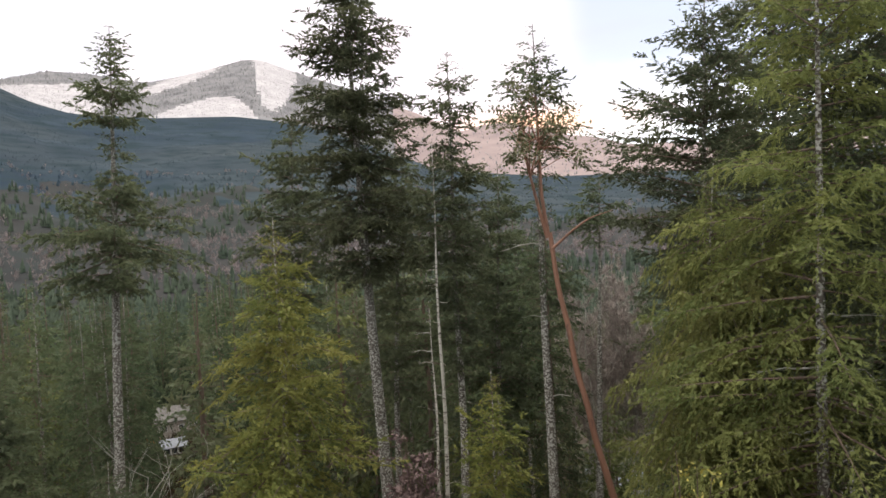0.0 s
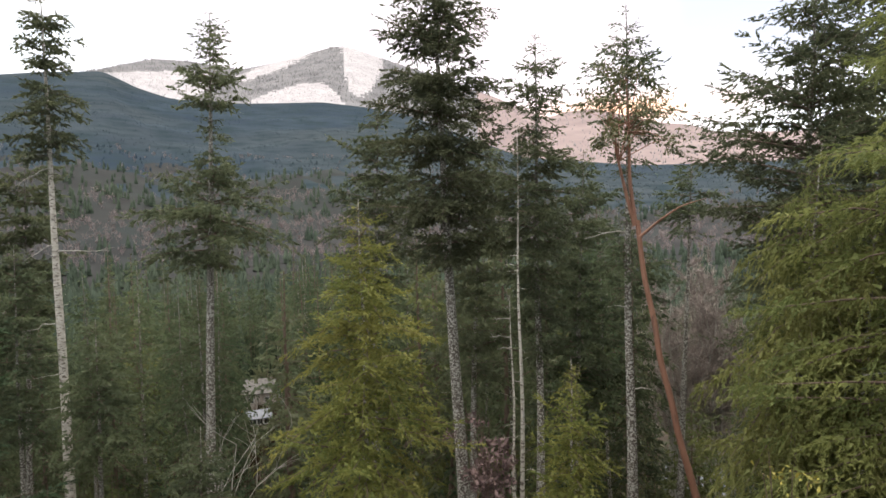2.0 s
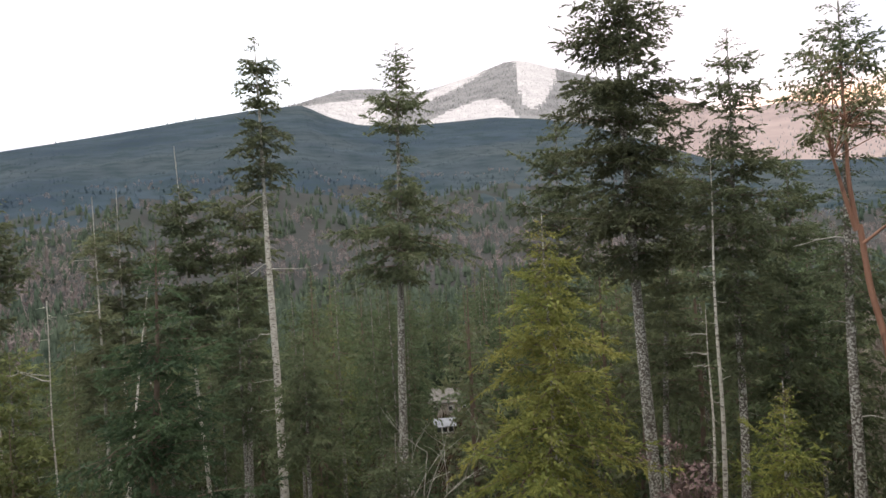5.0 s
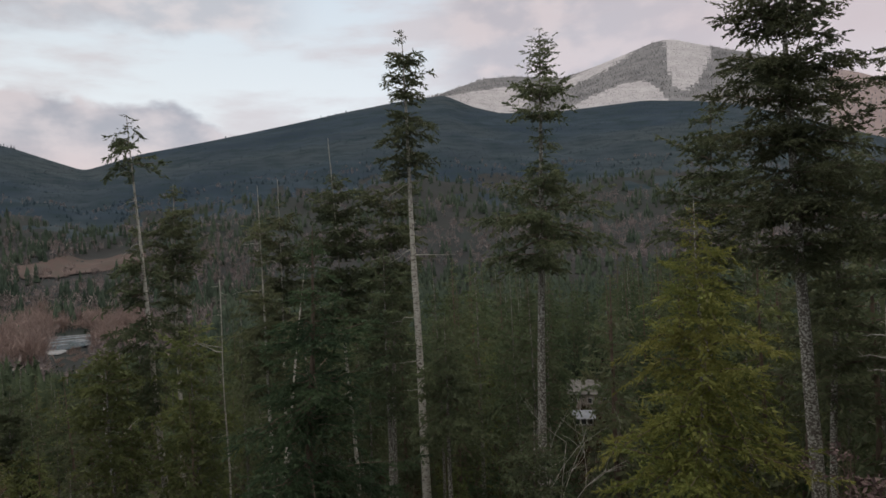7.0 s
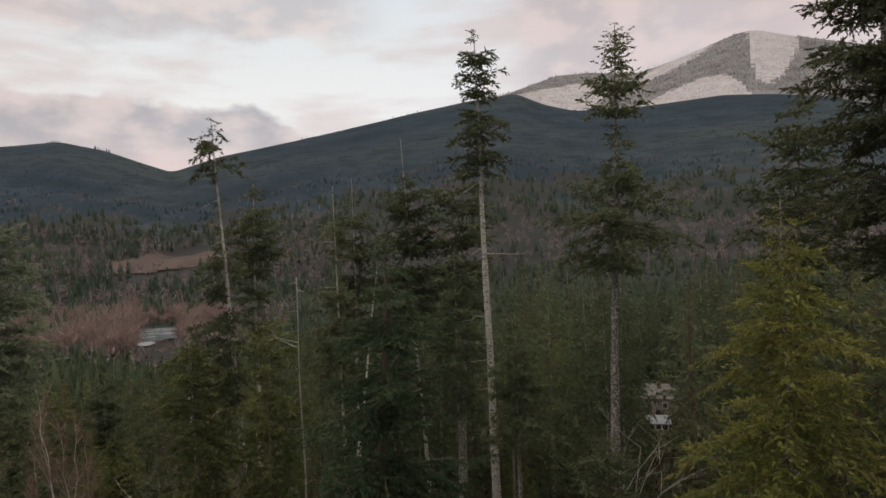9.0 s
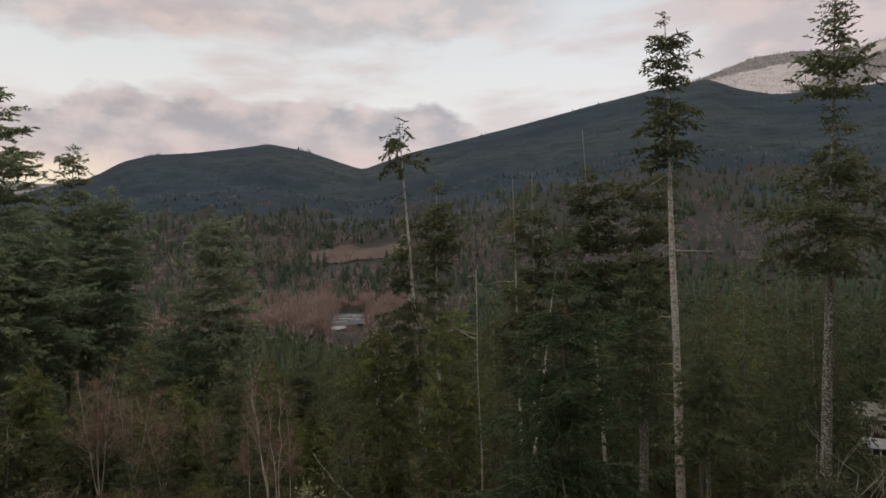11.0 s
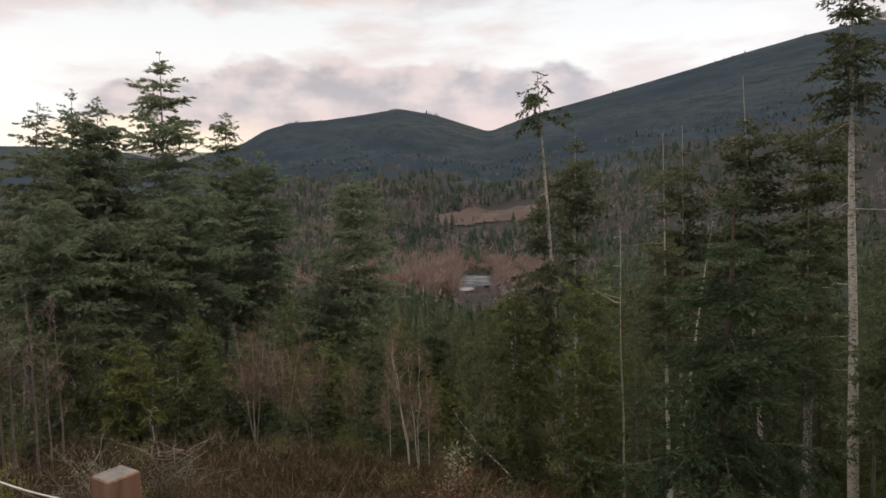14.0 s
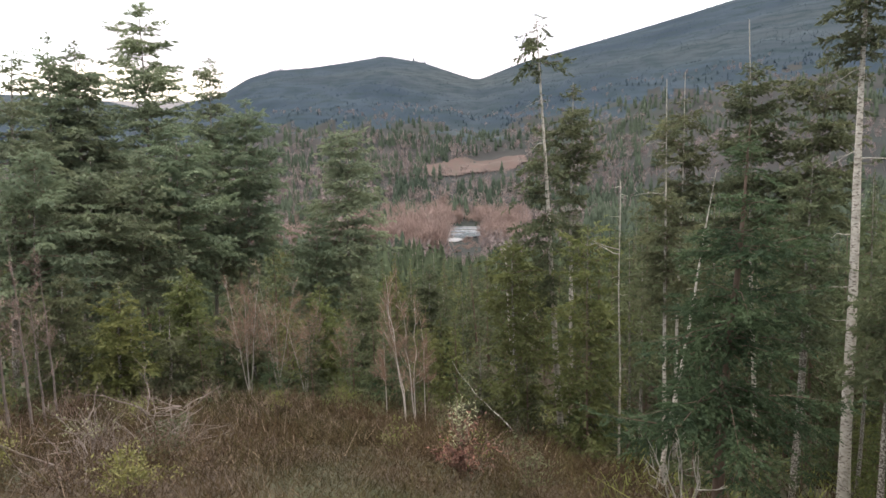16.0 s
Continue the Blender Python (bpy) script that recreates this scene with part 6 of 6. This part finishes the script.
def fence_post(top):
    bm = bmesh.new()
    z0 = ground_z(top.x, top.y) - 0.3
    bmesh.ops.create_cube(bm, size=1, matrix=Matrix.LocRotScale((0, 0, (top.z + z0) / 2), None, (0.092, 0.092, top.z - z0)))
    bmesh.ops.bevel(bm, geom=[e for e in bm.edges], offset=0.004, segments=1, affect="EDGES")
    for f in bm.faces:
        f.material_index = 1 if f.normal.z > 0.9 else 0
    me = bpy.data.meshes.new("fence_post")
    bm.to_mesh(me)
    bm.free()
    me.materials.append(POSTWOOD)
    me.materials.append(POSTTOP)
    ob = part("fence_post", me)
    ob.matrix_basis = pose(top.x, top.y, 0, 0, 0, FENCE_AZ)
    return tagged(ob, "square weathered brown wooden fence post, roped", "fence post", "fence posts")


posts = [POST - FENCE * 2.4 + Vector((0, 0, 0.10)), POST, POST + FENCE * 2.4 + Vector((0, 0, -0.02))]
for p in posts:
    fence_post(p)
for n, (p, q) in enumerate(zip(posts, posts[1:])):
    u = np.linspace(0, 1, 40)[:, None]
    a, b = np.array(p - Vector((0, 0, 0.105)) + FENCE * 0.046), np.array(q - Vector((0, 0, 0.105)) - FENCE * 0.046)
    line = a + (b - a) * u - np.array([0, 0, 1]) * (0.13 * 4 * u * (1 - u))
    ob = part("fence_rope", mesh_from("fence_rope", *tube(line - a, np.full(40, 0.0030), 6), ROPE, smooth=True))
    ob.location = a
    tagged(ob, "thin white rope slung slack between fence posts", "rope", "fence ropes")


# ---- the houses below ----
def box(size, at_, bevel=0.0):
    bm = bmesh.new()
    bmesh.ops.create_cube(bm, size=1, matrix=Matrix.LocRotScale(at_, None, size))
    if bevel:
        bmesh.ops.bevel(bm, geom=list(bm.edges), offset=bevel, segments=1, affect="EDGES")
    return bm


def bm_part(name, bm, mat, parent, label=""):
    me = bpy.data.meshes.new(name)
    bm.to_mesh(me)
    bm.free()
    me.materials.append(mat)
    return part(name, me, parent, label)


def gable(length, width, rise, z, over=0.5, thick=0.18):
    bm = bmesh.new()
    for s in (-1, 1):
        y0, y1 = 0.0, s * (width / 2 + over)
        drop = rise * (width / 2 + over) / (width / 2)
        pts = [(-length / 2 - over, y0, z + rise), (length / 2 + over, y0, z + rise), (length / 2 + over, y1, z + rise - drop), (-length / 2 - over, y1, z + rise - drop)]
        lo = [bm.verts.new(p) for p in pts]
        hi = [bm.verts.new((p[0], p[1], p[2] + thick)) for p in pts]
        bm.faces.new(lo[::-1])
        bm.faces.new(hi)
        for i in range(4):
            bm.faces.new((lo[i], lo[(i + 1) % 4], hi[(i + 1) % 4], hi[i]))
    bmesh.ops.recalc_face_normals(bm, faces=bm.faces)
    return bm


def house(name, label, az, r, turn, length, width, wall_h, rise, wall_mat, roof_mat):
    x, y, z = spot(az, r)
    thing = new(name)
    thing.matrix_basis = pose(x, y, z - 0.3, 0, 0, turn)
    bm_part("wall", box((length, width, wall_h), (0, 0, wall_h / 2)), wall_mat, thing)
    bm_part("roof", gable(length, width, rise, wall_h), roof_mat, thing)
    ends = bmesh.new()
    for s in (-1, 1):
        v = [ends.verts.new(p) for p in ((s * (length / 2 - 0.02), -width / 2, wall_h), (s * (length / 2 - 0.02), width / 2, wall_h), (s * (length / 2 - 0.02), 0, wall_h + rise))]
        ends.faces.new(v)
    bm_part("gable_end", ends, wall_mat, thing)
    for i in range(3):
        px = -length * 0.32 + i * length * 0.32
        win = bm_part("window", box((1.3, 0.12, 1.4), (px, -width / 2 - 0.05, wall_h * 0.62), 0.02), WHITEPAINT, thing, "white-framed window")
        bm_part("pane", box((1.0, 0.06, 1.1), (px, -width / 2 - 0.10, wall_h * 0.62)), GLASS, win)
    for s in (-0.2, 0.2):
        win = bm_part("window", box((0.12, 1.2, 1.5), (-length / 2 - 0.05, s * width, wall_h * 0.6), 0.02), WHITEPAINT, thing, "white-framed window")
        bm_part("pane", box((0.06, 0.9, 1.2), (-length / 2 - 0.10, s * width, wall_h * 0.6)), GLASS, win)
    return tagged(thing, label, "house", "valley houses")


for k, (az, r, h) in enumerate([(21.9, 140, 6.5), (22.5, 148, 5.0), (23.3, 152, 4.5), (24.1, 146, 5.5)]):
    x, y, z = spot(az, r)
    bare_tree("alder_tree", "small leafless alder before the house", x, y, h, 3.0, 155 + k, 4, DEAD, TWIG, 700, 0.0, 0.9)
house("house", "two-storey house with pale siding half hidden by trees", 22.9, 164, 22, 11, 7, 4.8, 2.4, WALLWOOD, ROOFING)
house("shed", "low shed with a frosted roof below the house", 23.6, 142, 30, 4.2, 3.4, 2.2, 1.0, WALLWOOD, FROSTROOF)
house("cabin", "cabin with a grey-brown roof and white window frames", 37.8, 133, 40, 7, 5, 3.0, 2.0, WALLWOOD, ROOFING)
house("garage", "small pale outbuilding glimpsed under the madrone", -14.2, 62, -12, 5, 4, 2.4, 1.2, WHITEPAINT, FROSTROOF)
house("barn", "far pale-roofed barn on the valley floor", 51.0, 430, 20, 16, 9, 4, 2.5, WALLWOOD, FROSTROOF)


# ---- the river ----
def river():
    azs = np.linspace(60.5, 69.5, 46)
    inner = 470 + 8 * np.sin((azs - 62) * 0.9)
    outer = 545 - 10 * np.sin((azs - 61) * 0.7)
    rows = [np.stack([-np.sin(np.radians(azs)) * (inner + (outer - inner) * w), np.cos(np.radians(azs)) * (inner + (outer - inner) * w), np.full(len(azs), -60.9)], -1) for w in np.linspace(0, 1, 8)]
    v = np.concatenate(rows)
    n = len(azs)
    i, j = np.meshgrid(np.arange(7), np.arange(n - 1), indexing="ij")
    f = np.stack([i * n + j, i * n + j + 1, (i + 1) * n + j + 1, (i + 1) * n + j], -1).reshape(-1, 4)
    tagged(part("water", mesh_from("water", v, f, WATER, smooth=True)), "grey river with pale riffles in the valley", "river", kind="structure")
    # first a gravel bank, then thin riffles of white water built as gravel strips
    for k, (az, r, la, lr) in enumerate([(66.6, 462, 8, 8), (65.9, 512, 13, 0.7), (64.9, 528, 16, 0.6), (66.4, 494, 7, 0.6), (64.6, 503, 8, 0.4), (65.4, 539, 12, 0.5)]):
        rng = np.random.default_rng(210 + k)
        c = np.array([-math.sin(radians(az)) * r, math.cos(radians(az)) * r, -60.9])
        out, across = np.array([-math.sin(radians(az)), math.cos(radians(az)), 0]), np.array([math.cos(radians(az)), math.sin(radians(az)), 0])
        ang = np.linspace(0, 2 * np.pi, 22, endpoint=False)
        q = 1 + rng.normal(0, 0.12, 22)
        rim = across * (np.cos(ang) * la * q)[:, None] + out * (np.sin(ang) * lr * q)[:, None]
        v = np.concatenate([rim - [0, 0, 0.4], rim * 0.8 + [0, 0, 0.25], [[0, 0, 0.5]]])
        m = np.arange(22)
        nx = (m + 1) % 22
        f = np.concatenate([np.stack([m, nx, nx + 22], -1), np.stack([m, nx + 22, m + 22], -1), np.stack([m + 22, nx + 22, np.full(22, 44)], -1)])
        ob = part("gravel_bar", mesh_from("gravel_bar", v, f, GRAVEL, smooth=True))
        ob.location = c
        tagged(ob, "pale gravel bar or white riffle in the river", "gravel bar", "gravel bars")


river()
